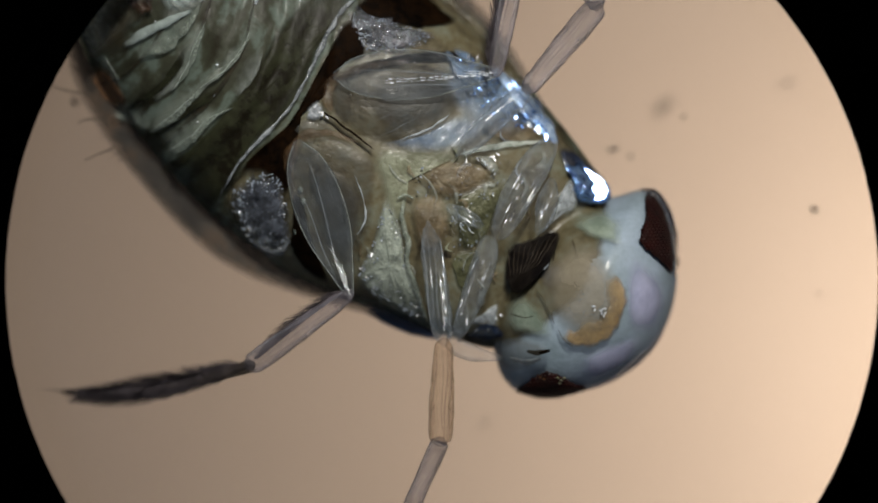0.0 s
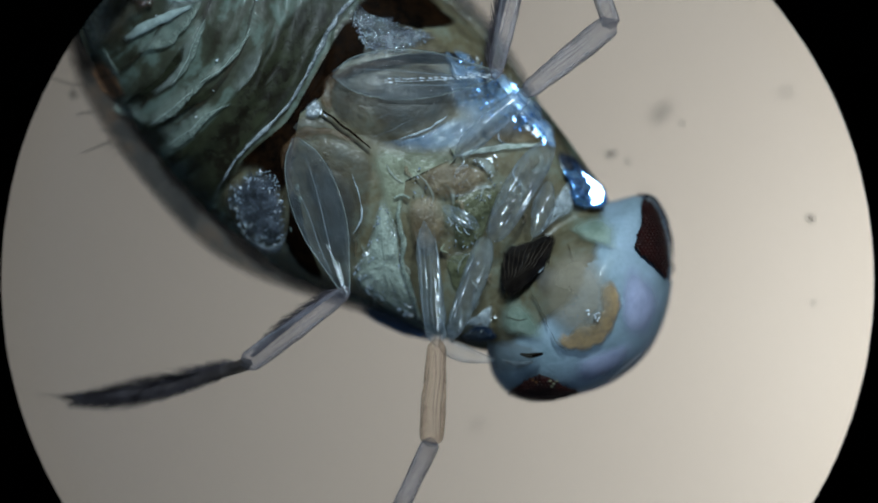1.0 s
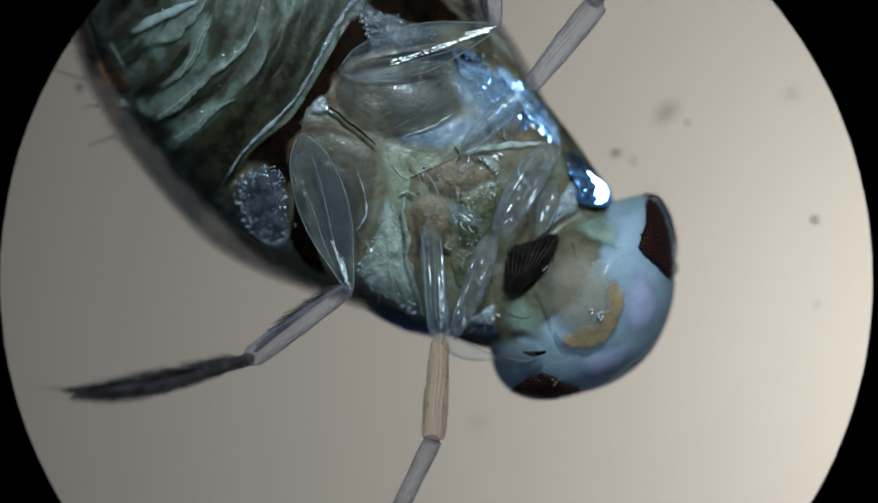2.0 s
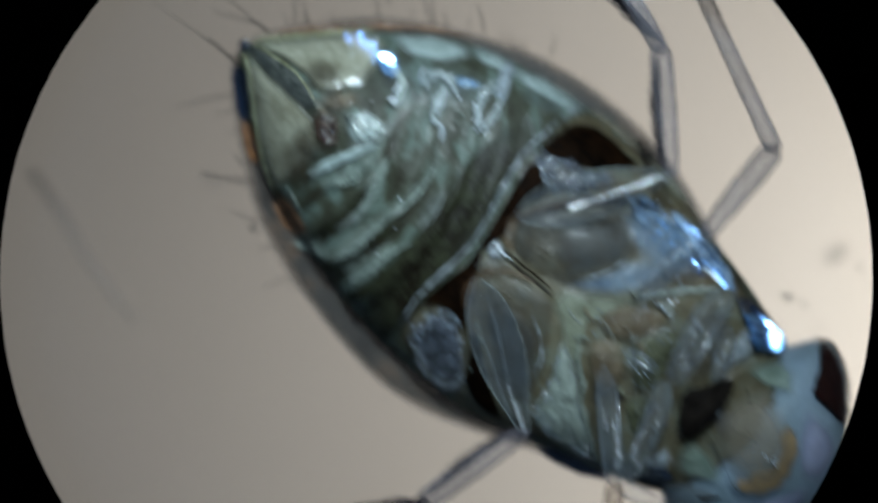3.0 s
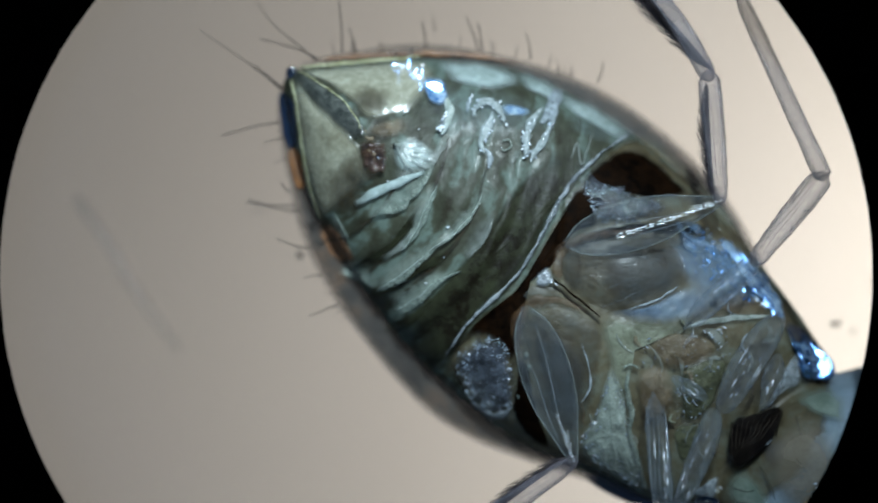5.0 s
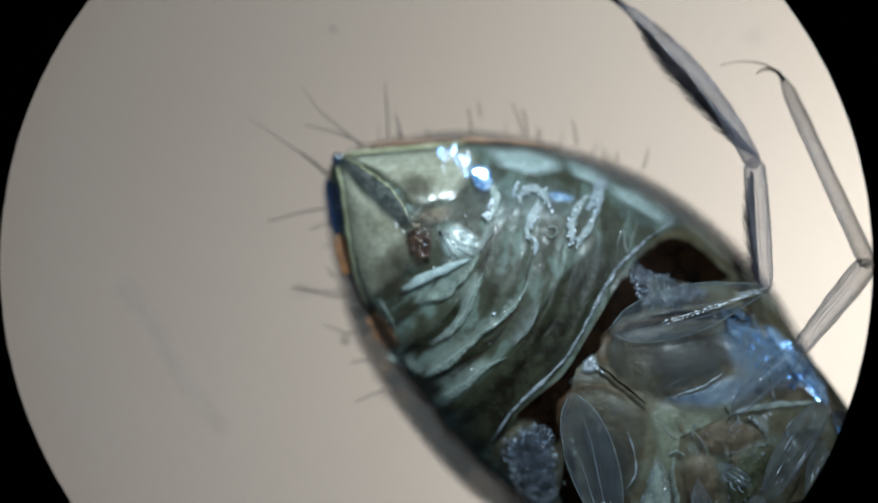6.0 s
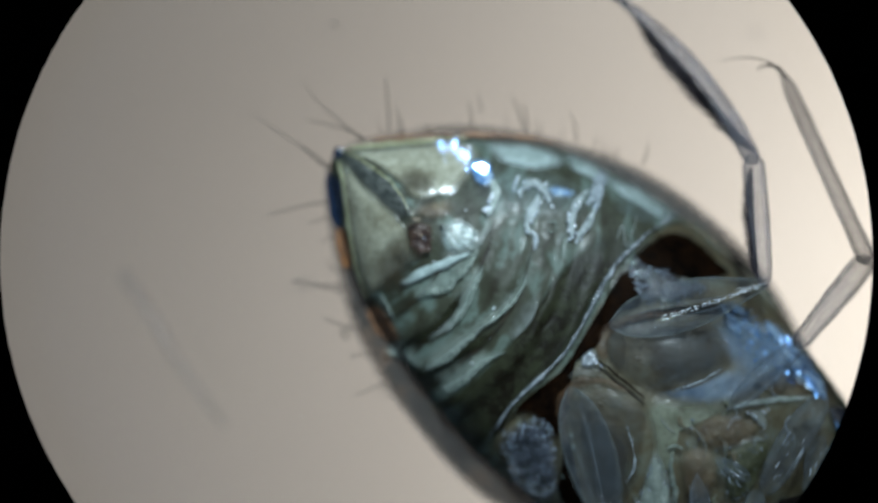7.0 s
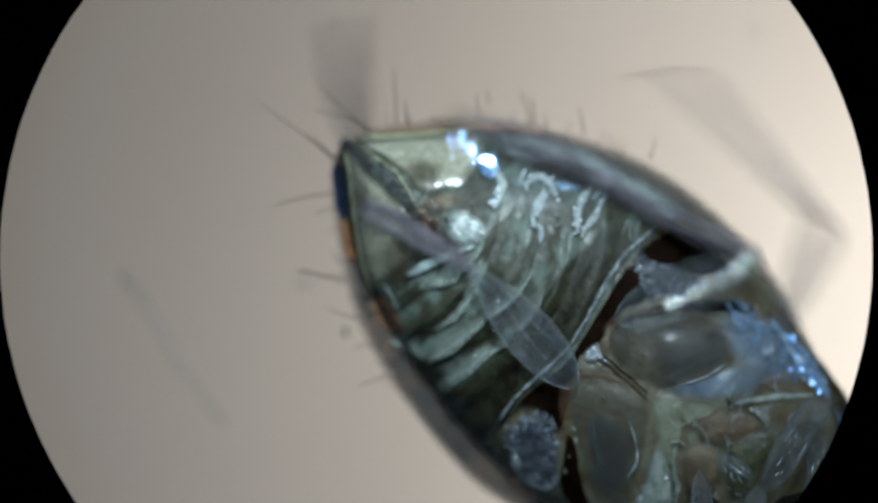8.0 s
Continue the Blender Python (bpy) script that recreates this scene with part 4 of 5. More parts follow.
    for x0, y0, x1, y1, count in ((640, 140, 830, 165, 4), (660, 225, 820, 150, 3), (585, 260, 640, 440, 4)):
        for k in range(count):
            o, c, a = rnd.uniform(-30, 30), rnd.uniform(-10, 10), rnd.uniform(0, 0.35)
            l = math.hypot(x1 - x0, y1 - y0)
            nx, ny = -(y1 - y0) / l, (x1 - x0) / l
            q = [(x0 + (x1 - x0) * f + nx * (o + c * math.sin(3.14 * f)), y0 + (y1 - y0) * f + ny * (o + c * math.sin(3.14 * f)), w) for f, w in ((a, 0.5), (a + 0.3, rnd.uniform(0.8, 1.4)), (a + 0.6, 0.5))]
            ribbon("hip_streak", fore(*q), M_VEIN, thorax, 22, 3, label="faint streak in the hip plate", ragged=0.8)
    # chest plates
    pad("breast_plate", fore((682, 256), (740, 246), (810, 252), (850, 268), (790, 292), (748, 316), (738, 372), (722, 420), (700, 400), (690, 330)), M_THORAX, thorax, 3, 5, rings=10, label="pale green breast plate", soft=0.7)
    pad("chest_plate", fore((702, 340), (730, 380), (742, 460), (775, 575), (725, 560), (665, 520), (645, 480), (675, 420)), M_SPECKLE, thorax, 5, 14, rings=12, n=8, label="speckled silvery chest plate", grain=5)
    # sheen on the flank is painted with blue and pale pads
    rnd = random.Random(31)
    for k in range(20):
        f = rnd.random()
        x, y = 850 + 140 * f + rnd.uniform(-26, 10), 90 + 135 * f + rnd.uniform(-10, 24)
        a, l, w = radians(52 + rnd.uniform(-25, 25)), rnd.uniform(14, 30), rnd.uniform(8, 15)
        c, q = math.cos(a), math.sin(a)
        pad("side_sheen", fore((x - l * c, y - l * q), (x + w * q, y - w * c), (x + l * c, y + l * q), (x - w * q, y + w * c)), rnd.choice((M_BLUE, M_FLANK_GLARE, M_FLANK_GLARE, M_RIM)), thorax,
            rnd.uniform(5, 10), rnd.uniform(4, 9), rings=5, n=4, label="bluish sheen painted on the flank", soft=0.9)
    # two glare layers painted over the flank, then blue highlight edges
    pad("flank_glare", fore((770, 118), (850, 85), (920, 120), (985, 205), (960, 250), (880, 232), (820, 190)), M_FLANK_GLARE, thorax, 12, 8, rings=9, label="bluish glare painted over the flank", soft=0.9)
    pad("flank_glare", fore((690, 250), (760, 232), (860, 190), (930, 215), (860, 262), (760, 272)), M_FLANK_GLARE, thorax, 10, 8, rings=9, label="bluish glare painted over the flank", soft=0.9)
    ribbon("flank_edge", fore((900, 112, 6), (935, 150, 14), (968, 190, 20), (1000, 232, 13), (1018, 262, 5)), M_BLUE, thorax, 12, 10, label="blue sheen painted along the flank edge", ragged=0.8)
    ribbon("flank_edge", fore((830, 105, 3), (860, 120, 8), (888, 128, 5), (900, 150, 3)), M_FLANK_GLARE, thorax, 14, 10, label="blue sheen painted along the flank edge", ragged=0.8)
    pad("chest_plate", fore((880, 230), (950, 195), (1000, 240), (940, 258)), M_AMBER, thorax, 3, 8, label="brown side plate")
    crumple("flank_scrap", fore((945, 165, 8), (968, 195, 12), (998, 230, 8)), 18, M_WHITE, thorax, 14, 5, "crumpled white scrap painted as wet glints", 52)
    crumple("flank_scrap", fore((860, 95, 8), (875, 150, 12), (860, 170, 8)), 10, M_RIM, thorax, 12, 6, "crumpled bluish scrap painted as wet sheen", 53)
    glitter("plate_glitter", fore((704, 350), (728, 385), (740, 460), (770, 570), (725, 556), (668, 516), (648, 480), (678, 420)), 260, M_WET, thorax, 16, 1.6, "fine wet glitter on the chest plate", 5)
    glitter("chest_glitter", fore((760, 290), (860, 270), (930, 300), (900, 400), (830, 470), (760, 440)), 150, M_WET, thorax, 17, 1.5, "fine wet glitter on the chest", 6, 0.3)
    glitter("flank_glitter", fore((840, 100), (900, 110), (985, 205), (1000, 240), (930, 220), (860, 170)), 170, M_WET_BLUE, thorax, 14, 2.2, "fine blue glitter on the flank", 7, 0.25)
    rnd = random.Random(91)
    for k in range(46):
        f = rnd.random()
        x, y = 925 + 78 * f + rnd.uniform(-14, 10), 140 + 100 * f + rnd.uniform(-10, 14)
        shine("flank_spark", sliver(*fore((x, y))[0], rnd.uniform(3, 12), rnd.uniform(1.2, 4.5), 52 + rnd.uniform(-40, 40)), rnd.choice((M_WET, M_WET_BLUE, M_WET_BLUE, M_FLANK_GLARE)), thorax, rnd.uniform(10, 18), "tiny lamp-facing glint facet on the flank", 3, 2)
    for x0, y0, x1, y1, count in ((650, 430, 720, 540, 8), (840, 270, 910, 305, 12), (820, 365, 860, 405, 8), (860, 90, 900, 150, 6), (850, 560, 905, 590, 8)):
        for k in range(count):
            shine("wet_spark", sliver(*fore((rnd.uniform(x0, x1), rnd.uniform(y0, y1)))[0], rnd.uniform(2, 6), rnd.uniform(0.6, 1.5), rnd.uniform(0, 180)), rnd.choice((M_WET, M_WET, M_FOLD)), thorax, rnd.uniform(9, 18), "tiny lamp-facing glint facet", 3, 2)
    ribbon("bright_edge", fore((942, 160, 3), (970, 195, 8), (998, 230, 5)), M_BLUE, thorax, 18, 7, label="blue highlight painted along the side edge", ragged=0.8)
    ribbon("plate_fold", fore((738, 345, 4), (733, 385, 6), (742, 430, 7), (738, 460, 6), (752, 510, 7), (775, 580, 3)), M_RIDGE, thorax, 14, 10, label="pale folded plate edge", ragged=0.3)
    ribbon("plate_fold", fore((725, 345, 3), (740, 340, 4), (755, 348, 3)), M_RIDGE, thorax, 14, 8, label="pale folded plate edge")
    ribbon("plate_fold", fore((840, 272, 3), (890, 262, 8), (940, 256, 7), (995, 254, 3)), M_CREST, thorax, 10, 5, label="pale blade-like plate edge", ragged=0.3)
    ribbon("plate_fold", fore((872, 276, 3), (890, 288, 11), (906, 304, 5)), M_FOLD, thorax, 12, 7, label="bluish white plate fold", ragged=1.2)
    crumple("fold_scrap", fore((876, 280, 5), (892, 292, 8), (902, 300, 5)), 8, M_WHITE, thorax, 16, 4, "crumpled white scrap painted as wet glints", 72)
    pad("hip_knob", fore((748, 350), (785, 335), (815, 352), (822, 400), (800, 440), (762, 440), (750, 400)), M_AMBER, thorax, 10, 26, label="amber middle hip")
    pad("hip_knob", fore((770, 300), (830, 280), (900, 300), (880, 335), (820, 350), (780, 335)), M_AMBER, thorax, 8, 18, label="amber middle hip")
    ribbon("plate_fold", fore((765, 300, 1.5), (785, 320, 2.5), (795, 345, 3), (790, 360, 1.5)), M_FOLD, thorax, 26, 5, label="white plate fold", ragged=0.5)
    pad("green_plate", fore((830, 345), (890, 315), (920, 330), (900, 390), (880, 430), (840, 450), (825, 400)), M_THROAT, thorax, 4, 8, label="olive throat plate")
    pad("green_plate", fore((820, 450), (870, 440), (860, 480), (835, 520), (820, 490)), M_THROAT, thorax, 3, 6, label="olive throat plate")
    rod("palp", fore((812, 360, 322, 3), (825, 370, 328, 10), (843, 381, 332, 13), (862, 392, 330, 12), (878, 407, 322, 3)), M_LIMB, thorax, label="clear stubby feeler", fade=0.22)
    for x, y in ((822, 382), (836, 398), (850, 402)):
        rod("palp_hair", fore((x, y, 332, 1.5), (x + 4, y + 8, 334, 1.2), (x + 10, y + 12, 330, 0.8)), M_STREAK, thorax, 3, 6)
    pad("side_wall", fore((655, 528), (700, 545), (760, 575), (805, 598), (790, 608), (720, 588), (660, 552)), M_BLACK, thorax, 4, 8, label="blue-black body margin")
    # neck
    pad("neck_plate", fore((1012, 262), (1045, 268), (1075, 300), (1110, 345), (1095, 362), (1060, 345), (1035, 310)), M_BLACK, thorax, 4, 16, label="blue-black neck plate")
    pad("neck_plate", fore((1030, 300), (1056, 286), (1092, 322), (1116, 352), (1088, 372), (1052, 368), (1042, 338)), M_GLOSS, thorax, 14, 18, rings=12, label="mirror-bright bluish neck plate", soft=0.35, rough=9, grain=7)
    shine("neck_glint", fore((1014, 284), (1030, 276), (1064, 300), (1104, 332), (1108, 360), (1086, 370), (1048, 350), (1022, 318)), M_WET_BLUE, thorax, 14, "lamp-facing blue glint facet on the neck", 7, 4.2)
    shine("neck_glint", fore((1062, 318), (1070, 318), (1088, 337), (1090, 347), (1080, 348), (1068, 334)), M_WET, thorax, 20, "lamp-facing white glint facet on the neck", 5, 1.4)
    pad("neck_plate", fore((1020, 340), (1040, 318), (1048, 345), (1050, 372), (1015, 395), (985, 415), (1005, 370)), M_STREAK, thorax, 12, 16, label="white neck lobe")
    pad("neck_plate", fore((838, 600), (850, 585), (880, 572), (910, 590), (905, 606), (870, 610)), M_BLACK, thorax, 6, 10, label="blue-black neck plate")
    pad("neck_plate", fore((845, 575), (870, 555), (900, 540), (895, 580), (870, 582)), M_STREAK, thorax, 6, 10, label="white neck lobe")
    pad("cheek", fore((885, 620), (920, 600), (965, 610), (990, 630), (960, 660), (915, 668), (890, 650)), M_HIP, head, 16, 26, label="clear cheek lobe")
    # wet skin folds among the chest plates
    rnd = random.Random(21)
    zones = [(700, 270, 860, 460, 60), (820, 230, 1000, 420, 120), (650, 400, 780, 560, 75), (820, 100, 960, 240, 40), (800, 430, 900, 600, 110)]
    for x0, y0, x1, y1, way in zones:
        for k in range(11):
            x, y, a = rnd.uniform(x0, x1), rnd.uniform(y0, y1), radians(way + rnd.uniform(-35, 35))
            l, w, c = rnd.uniform(8, 26), rnd.uniform(2.0, 6.0), rnd.choice((-1, 1)) * rnd.uniform(4, 12)
            ribbon("skin_fold", fore((x - l * math.cos(a), y - l * math.sin(a), w * 0.5), (x - c * math.sin(a), y + c * math.cos(a), w), (x + l * math.cos(a), y + l * math.sin(a), w * 0.4)),
                   rnd.choice((M_FOLD, M_FOLD, M_FOLD, M_AMBER, M_STREAK, M_THORAX)), thorax, rnd.uniform(6, 16), rnd.uniform(4, 8), 5, "wet skin fold", 0.6)
    # front legs
    rod("front_leg", fore((1012, 245, 318, 4), (1000, 262, 335, 18), (980, 288, 345, 27), (952, 330, 352, 30), (925, 378, 350, 27), (905, 415, 340, 17), (898, 428, 332, 3)), M_LIMB, bug, label="clear folded front leg", fade=0.22)
    rod("front_leg", fore((1003, 318, 328, 3), (1000, 335, 338, 13), (992, 365, 345, 20), (985, 395, 345, 16), (970, 424, 335, 3)), M_LIMB, bug, label="clear front foot", fade=0.22)
    rod("front_leg", fore((890, 415, 325, 3), (886, 432, 335, 17), (875, 470, 345, 23), (852, 530, 345, 21), (828, 585, 335, 14), (820, 602, 328, 3)), M_LIMB, bug, label="clear folded front leg", fade=0.22)
    rod("front_leg", fore((832, 582, 330, 4), (815, 608, 320, 15), (850, 628, 300, 15), (905, 640, 290, 3)), M_LIMB, bug, label="clear front foot", fade=0.22)
    rnd = random.Random(17)
    for x0, y0, x1, y1, w, count in ((1000, 262, 908, 412, 20, 11), (998, 335, 978, 412, 12, 5), (884, 435, 828, 585, 15, 9), (825, 372, 870, 400, 9, 4), (790, 420, 800, 590, 14, 7)):
        dx, dy = x1 - x0, y1 - y0
        l = math.hypot(dx, dy)
        for k in range(count):
            o = rnd.uniform(-w, w)
            a, b = sorted((rnd.random(), rnd.random()))
            b = min(1, max(b, a + 0.15))
            top = 372 - 0.05 * o * o
            q = [(x0 + dx * f - dy / l * (o + rnd.uniform(-2, 2)), y0 + dy * f + dx / l * (o + rnd.uniform(-2, 2)), top, r) for f, r in ((a, 0.4), ((a + b) / 2, rnd.uniform(0.7, 1.5)), (b, 0.4))]
            rod("leg_streak", fore(*q), M_VEIN, bug, 5, 6, label="faint streak", flat=0.4)
            x, y, z, r = fore(q[1])[0]
            shine("leg_glint", sliver(x, y, 0.16 * l * (b - a), rnd.uniform(0.5, 1.2), math.degrees(math.atan2(dy, dx))), M_WET, bug, 4, "thin lamp-facing glint facet on the leg", 3, 2, 4, z)

    # head
    ribbon("eye_rim", fore((1160, 346, 3), (1190, 352, 5), (1212, 384, 6), (1223, 430, 6), (1225, 480, 6), (1219, 508, 3)), M_BLACK, head, 4, 8, label="blue-black rim of the eye")
    for outline in ([(1172, 352), (1198, 368), (1216, 428), (1217, 498), (1192, 478), (1158, 446), (1156, 432), (1168, 395)],
                    [(925, 703), (945, 684), (975, 667), (1000, 671), (1030, 690), (1054, 702), (985, 718)]):
        o = fore(*outline)
        eye = pad("eye", o, M_EYE, bug, 4, 22, rings=9, n=8, label="dark red-brown compound eye", sink=30, soft=0.12, rough=1.0)
        cen = np.mean(o, axis=0)
        vs, fs = [], []
        lim = Dome(o, cen, 0, 1)
        for i in range(-16, 17):
            for j in range(-16, 17):
                x, y = cen[0] + (i + 0.5 * (j % 2)) * 6.6, cen[1] + j * 5.8
                q = lim.z(x, y)
                if q is None or q < 0.3:
                    continue
                rho = math.sqrt(max(0, 1 - q * q))
                z = ground_z(x, y) + 4 + 22 * (1 - rho ** 2.4) ** 0.5
                k = len(vs)
                vs.append(loc(x, y, z + 2.6))
                for a in range(6):
                    vs.append(loc(x + 3.1 * math.cos(a * 1.047), y + 3.1 * math.sin(a * 1.047), z - 1.5))
                    fs.append((k, k + 1 + (a + 1) % 6, k + 1 + a))
        tagged(mesh_ob("facet_layer", vs, fs, M_FACET, eye, "small eye facets"), kind="stuff")
    # eye glints painted as small rust and yellow pads
    for x, y in ((968, 676), (975, 680), (1000, 678), (1006, 683), (1012, 679), (1003, 688)):
        pad("eye_glint", fore((x - 4, y), (x, y - 3), (x + 4, y + 1), (x, y + 3)), M_RUST if x < 990 else M_EDGE, head, 30, 3, rings=3, n=3, label="small coloured pad painted as a glint on the eye", soft=0.6)
    pad("face", fore((985, 455), (1030, 420), (1085, 430), (1118, 490), (1122, 560), (1095, 610), (1040, 622), (995, 585), (965, 520)), M_FACE, head, 7, 14, rings=14, n=8, label="translucent beige face disc", soft=0.75)
    ribbon("face_band", fore((1096, 500, 10), (1110, 528, 20), (1108, 558, 22), (1090, 588, 20), (1060, 602, 24), (1035, 608, 20), (1012, 598, 10)), M_ORANGE, head, 10, 4, label="orange crescent on the face", ragged=0.7)
    # highlights on the face, painted as white scraps
    crumple("glint", fore((1072, 556, 6), (1082, 562, 8), (1090, 568, 6)), 9, M_WHITE, head, 28, 4.5, "white scrap painted as a wet glint", 71)
    pad("brow", fore((1030, 395), (1090, 372), (1130, 400), (1130, 450), (1090, 440), (1045, 420)), M_CHEEK, head, 4, 12, label="pale green cheek", soft=0.95)
    pad("brow", fore((905, 545), (940, 520), (985, 560), (1000, 610), (950, 605), (910, 590)), M_CHEEK, head, 4, 12, label="pale green cheek", soft=0.95)
    pad("forehead", fore((1140, 462), (1190, 495), (1208, 550), (1178, 610), (1130, 605), (1122, 530)), M_VIOLET, head, 3, 10, label="pale violet forehead bulge", soft=0.95)
    pad("forehead", fore((1040, 645), (1100, 618), (1160, 605), (1145, 650), (1090, 682), (1040, 692)), M_VIOLET, head, 3, 10, label="pale violet forehead bulge", soft=0.95)
    for pts in (((1036, 428, 1.5), (1042, 460, 2.4), (1052, 488, 2.4), (1075, 500, 1.2)), ((1002, 590, 1), (1012, 608, 2), (1030, 625, 1)), ((918, 560, 1), (945, 568, 2.2), (960, 566, 1)),
                ((968, 520, 1), (985, 548, 2), (1000, 585, 1)), ((1005, 425, 1), (1003, 450, 2), (998, 470, 1))):
        ribbon("suture", fore(*pts), M_SEAM, head, 12, 5, label="thin dark suture")
    pad("mouth", fore((914, 462), (924, 436), (948, 428), (974, 424), (994, 412), (1015, 414), (1014, 436), (1000, 462), (980, 490), (952, 516), (926, 530), (912, 504)), M_MOUTH, head, 30, 7, rings=8, n=7, label="black striped mouth brush", soft=0.25)
    for k in range(9):
        f = k / 8
        x0, y0, x1, y1 = 922 + 26 * f, 516 - 10 * f, 920 + 90 * f, 442 - 22 * f
        ribbon("bristle", fore((x0 + 0.25 * (x1 - x0), y0 + 0.25 * (y1 - y0), 1.0), (0.4 * x0 + 0.6 * x1, 0.4 * y0 + 0.6 * y1, 2.0), (x1, y1, 1.0)), M_BRISTLE, head, 37, 3, label="brown mouth bristle")
    # pale pad painted as a highlight
    pad("mouth_glint", fore((978, 482), (990, 470), (993, 474), (982, 486)), M_STREAK, head, 28, 4, n=3, rings=3, label="pale pad painted as a glint beside the mouth")
    pad("mouth_rim", fore((975, 478), (1012, 462), (1035, 495), (1008, 530), (975, 515)), M_GREY, head, 10, 6, label="grey mouth rim", soft=0.9)
    ribbon("antenna", fore((945, 628, 2), (965, 632, 6), (990, 627, 3)), M_DARK, head, 28, 9, label="short dark antenna")
    ribbon("antenna", fore((915, 640, 3), (945, 648, 7), (970, 640, 3)), M_STREAK, head, 24, 9, label="clear antenna base")
    # row of highlights painted white along the head's edge
    for k in range(9):
        a = k / 8
        x, y = fore((1165 - 55 * a, 632 + 45 * a))[0]
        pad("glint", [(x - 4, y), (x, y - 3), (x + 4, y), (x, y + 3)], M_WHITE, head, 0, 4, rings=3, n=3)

    # bristles round the tail and along the rim
    long_hairs = (((502, 110), (460, 75), (420, 40), (393, 0)), ((440, 163), (400, 130), (350, 95), (290, 55)), ((549, 95), (548, 55), (543, -5)), ((716, 50), (717, 55), (712, 28)),
                ((700, 86), (698, 60), (692, 40)), ((795, 92), (785, 60), (772, 30)), ((802, 94), (796, 50), (790, 45)), ((890, 108), (888, 85), (880, 60)))
    short_hairs = (((434, 222), (390, 230), (330, 247)), ((468, 372), (425, 372), (372, 366)), ((470, 382), (430, 378), (380, 360)), ((492, 450), (465, 445), (430, 432)),
                ((455, 350), (445, 340), (438, 328)), ((545, 550), (520, 560), (490, 572)), ((440, 160), (415, 138), (390, 118)), ((505, 108), (470, 90), (400, 72)), ((448, 250), (430, 252), (405, 262)),
                ((1010, 150), (1018, 130), (1020, 112)), ((512, 500), (495, 498), (480, 505)), ((575, 98), (572, 85), (562, 50)))
    for pts in long_hairs + short_hairs:
        q = [(x, y, 156 + 8 * i, 1.4 - 0.36 * i) for i, (x, y) in enumerate(pts)]
        rod("seta", q, M_HAIR, bug, 6, 6, label="fine dark bristle")
    rnd = random.Random(77)
    for k in range(15):
        x = rnd.uniform(520, 1060)
        y = np.interp(x, (470, 580, 700, 850, 1000, 1120), (117, 92, 84, 96, 150, 228))
        l, a = rnd.uniform(10, 30), radians(-80 + rnd.uniform(-28, 22))
        rod("seta", [(x, y + 8, 140, 0.8), (x + 0.5 * l * math.cos(a), y + 0.5 * l * math.sin(a), 156, 0.75), (x + l * math.cos(a) - 2, y + l * math.sin(a), 160, 0.4)], M_HAIR, bug, 3, 5, label="fine dark bristle")
    for k in range(12):
        f = rnd.random()
        x, y = 446 + 130 * f ** 1.4, 240 + 350 * f
        l, a = rnd.uniform(10, 34), radians(178 + rnd.uniform(-25, 25))
        rod("seta", [(x + 8, y, 150, 0.9), (x + 0.5 * l * math.cos(a), y + 0.5 * l * math.sin(a), 154, 0.75), (x + l * math.cos(a), y + l * math.sin(a) + 2, 158, 0.4)], M_HAIR, bug, 3, 5, label="fine dark bristle")
    return bug


RISE = [(0.0, 0.0), (2.5, 0.0), (2.7, -0.0002), (3.0, -0.00015), (3.3, 0.0), (5.2, 0.0), (5.45, -0.00032), (5.7, -0.00012), (6.1, -0.00014), (6.4, -0.0004), (7.0, -0.00028), (8.0, -0.0003)]


def bug_pose(t, cx, cy, turn):
    """Where the bug's middle lies at t, told from the view's corner; the eye's own slip is taken off."""
    ts = [e[0] for e in EYE]
    cx -= np.interp(t, ts, [e[1] for e in EYE])
    cy -= np.interp(t, ts, [e[2] for e in EYE])
    z = np.interp(t, [r[0] for r in RISE], [r[1] for r in RISE])
    return pose((cx - 784) * U, (449 - cy) * U, z, 0, 0, -turn)


CARRY = [(0.0, 651.3, 213.1, -2.23), (0.5, 648.5, 213.6, -1.55), (1.0, 648.3, 211.4, -0.93), (1.2, 648, 210, -0.75), (2.3, 668, 203, -0.1), (2.5, 673.4, 201.9, 0.0),
         (2.6, 713, 208, 0.0), (2.7, 862, 246, 0.0), (2.8, 873, 268, 0.0), (2.9, 917.5, 404.6, 0.0), (3.0, 974, 464, 0.1), (3.1, 1000, 517, 0.0), (3.5, 1000, 520, 0.0),
         (4.0, 1000, 516.7, 0.0), (4.2, 1000, 515.5, 0.0), (5.0, 1060, 512, 0.0), (5.3, 1092.8, 519, 0.0), (5.4, 1112, 597, 0.0), (5.5, 1144.7, 667.4, 0.0), (5.7, 1143, 669, 0.0), (6.0, 1142.4, 669.5, 0.05), (6.2, 1142.5, 667, 0.1),
         (6.5, 1142.9, 664.3, 0.14), (7.0, 1141.9, 660.7, 0.28)]
BUG_END = [(7.2, 1143, 657, 0.8), (7.5, 1144.7, 651.4, 1.48), (7.7, 1146, 651.5, 1.3), (8.0, 1148.6, 651.8, 1.1)]

build_stage()
build_aperture()
build_field_stop()
slide = build_slide()
bug = build_bug()


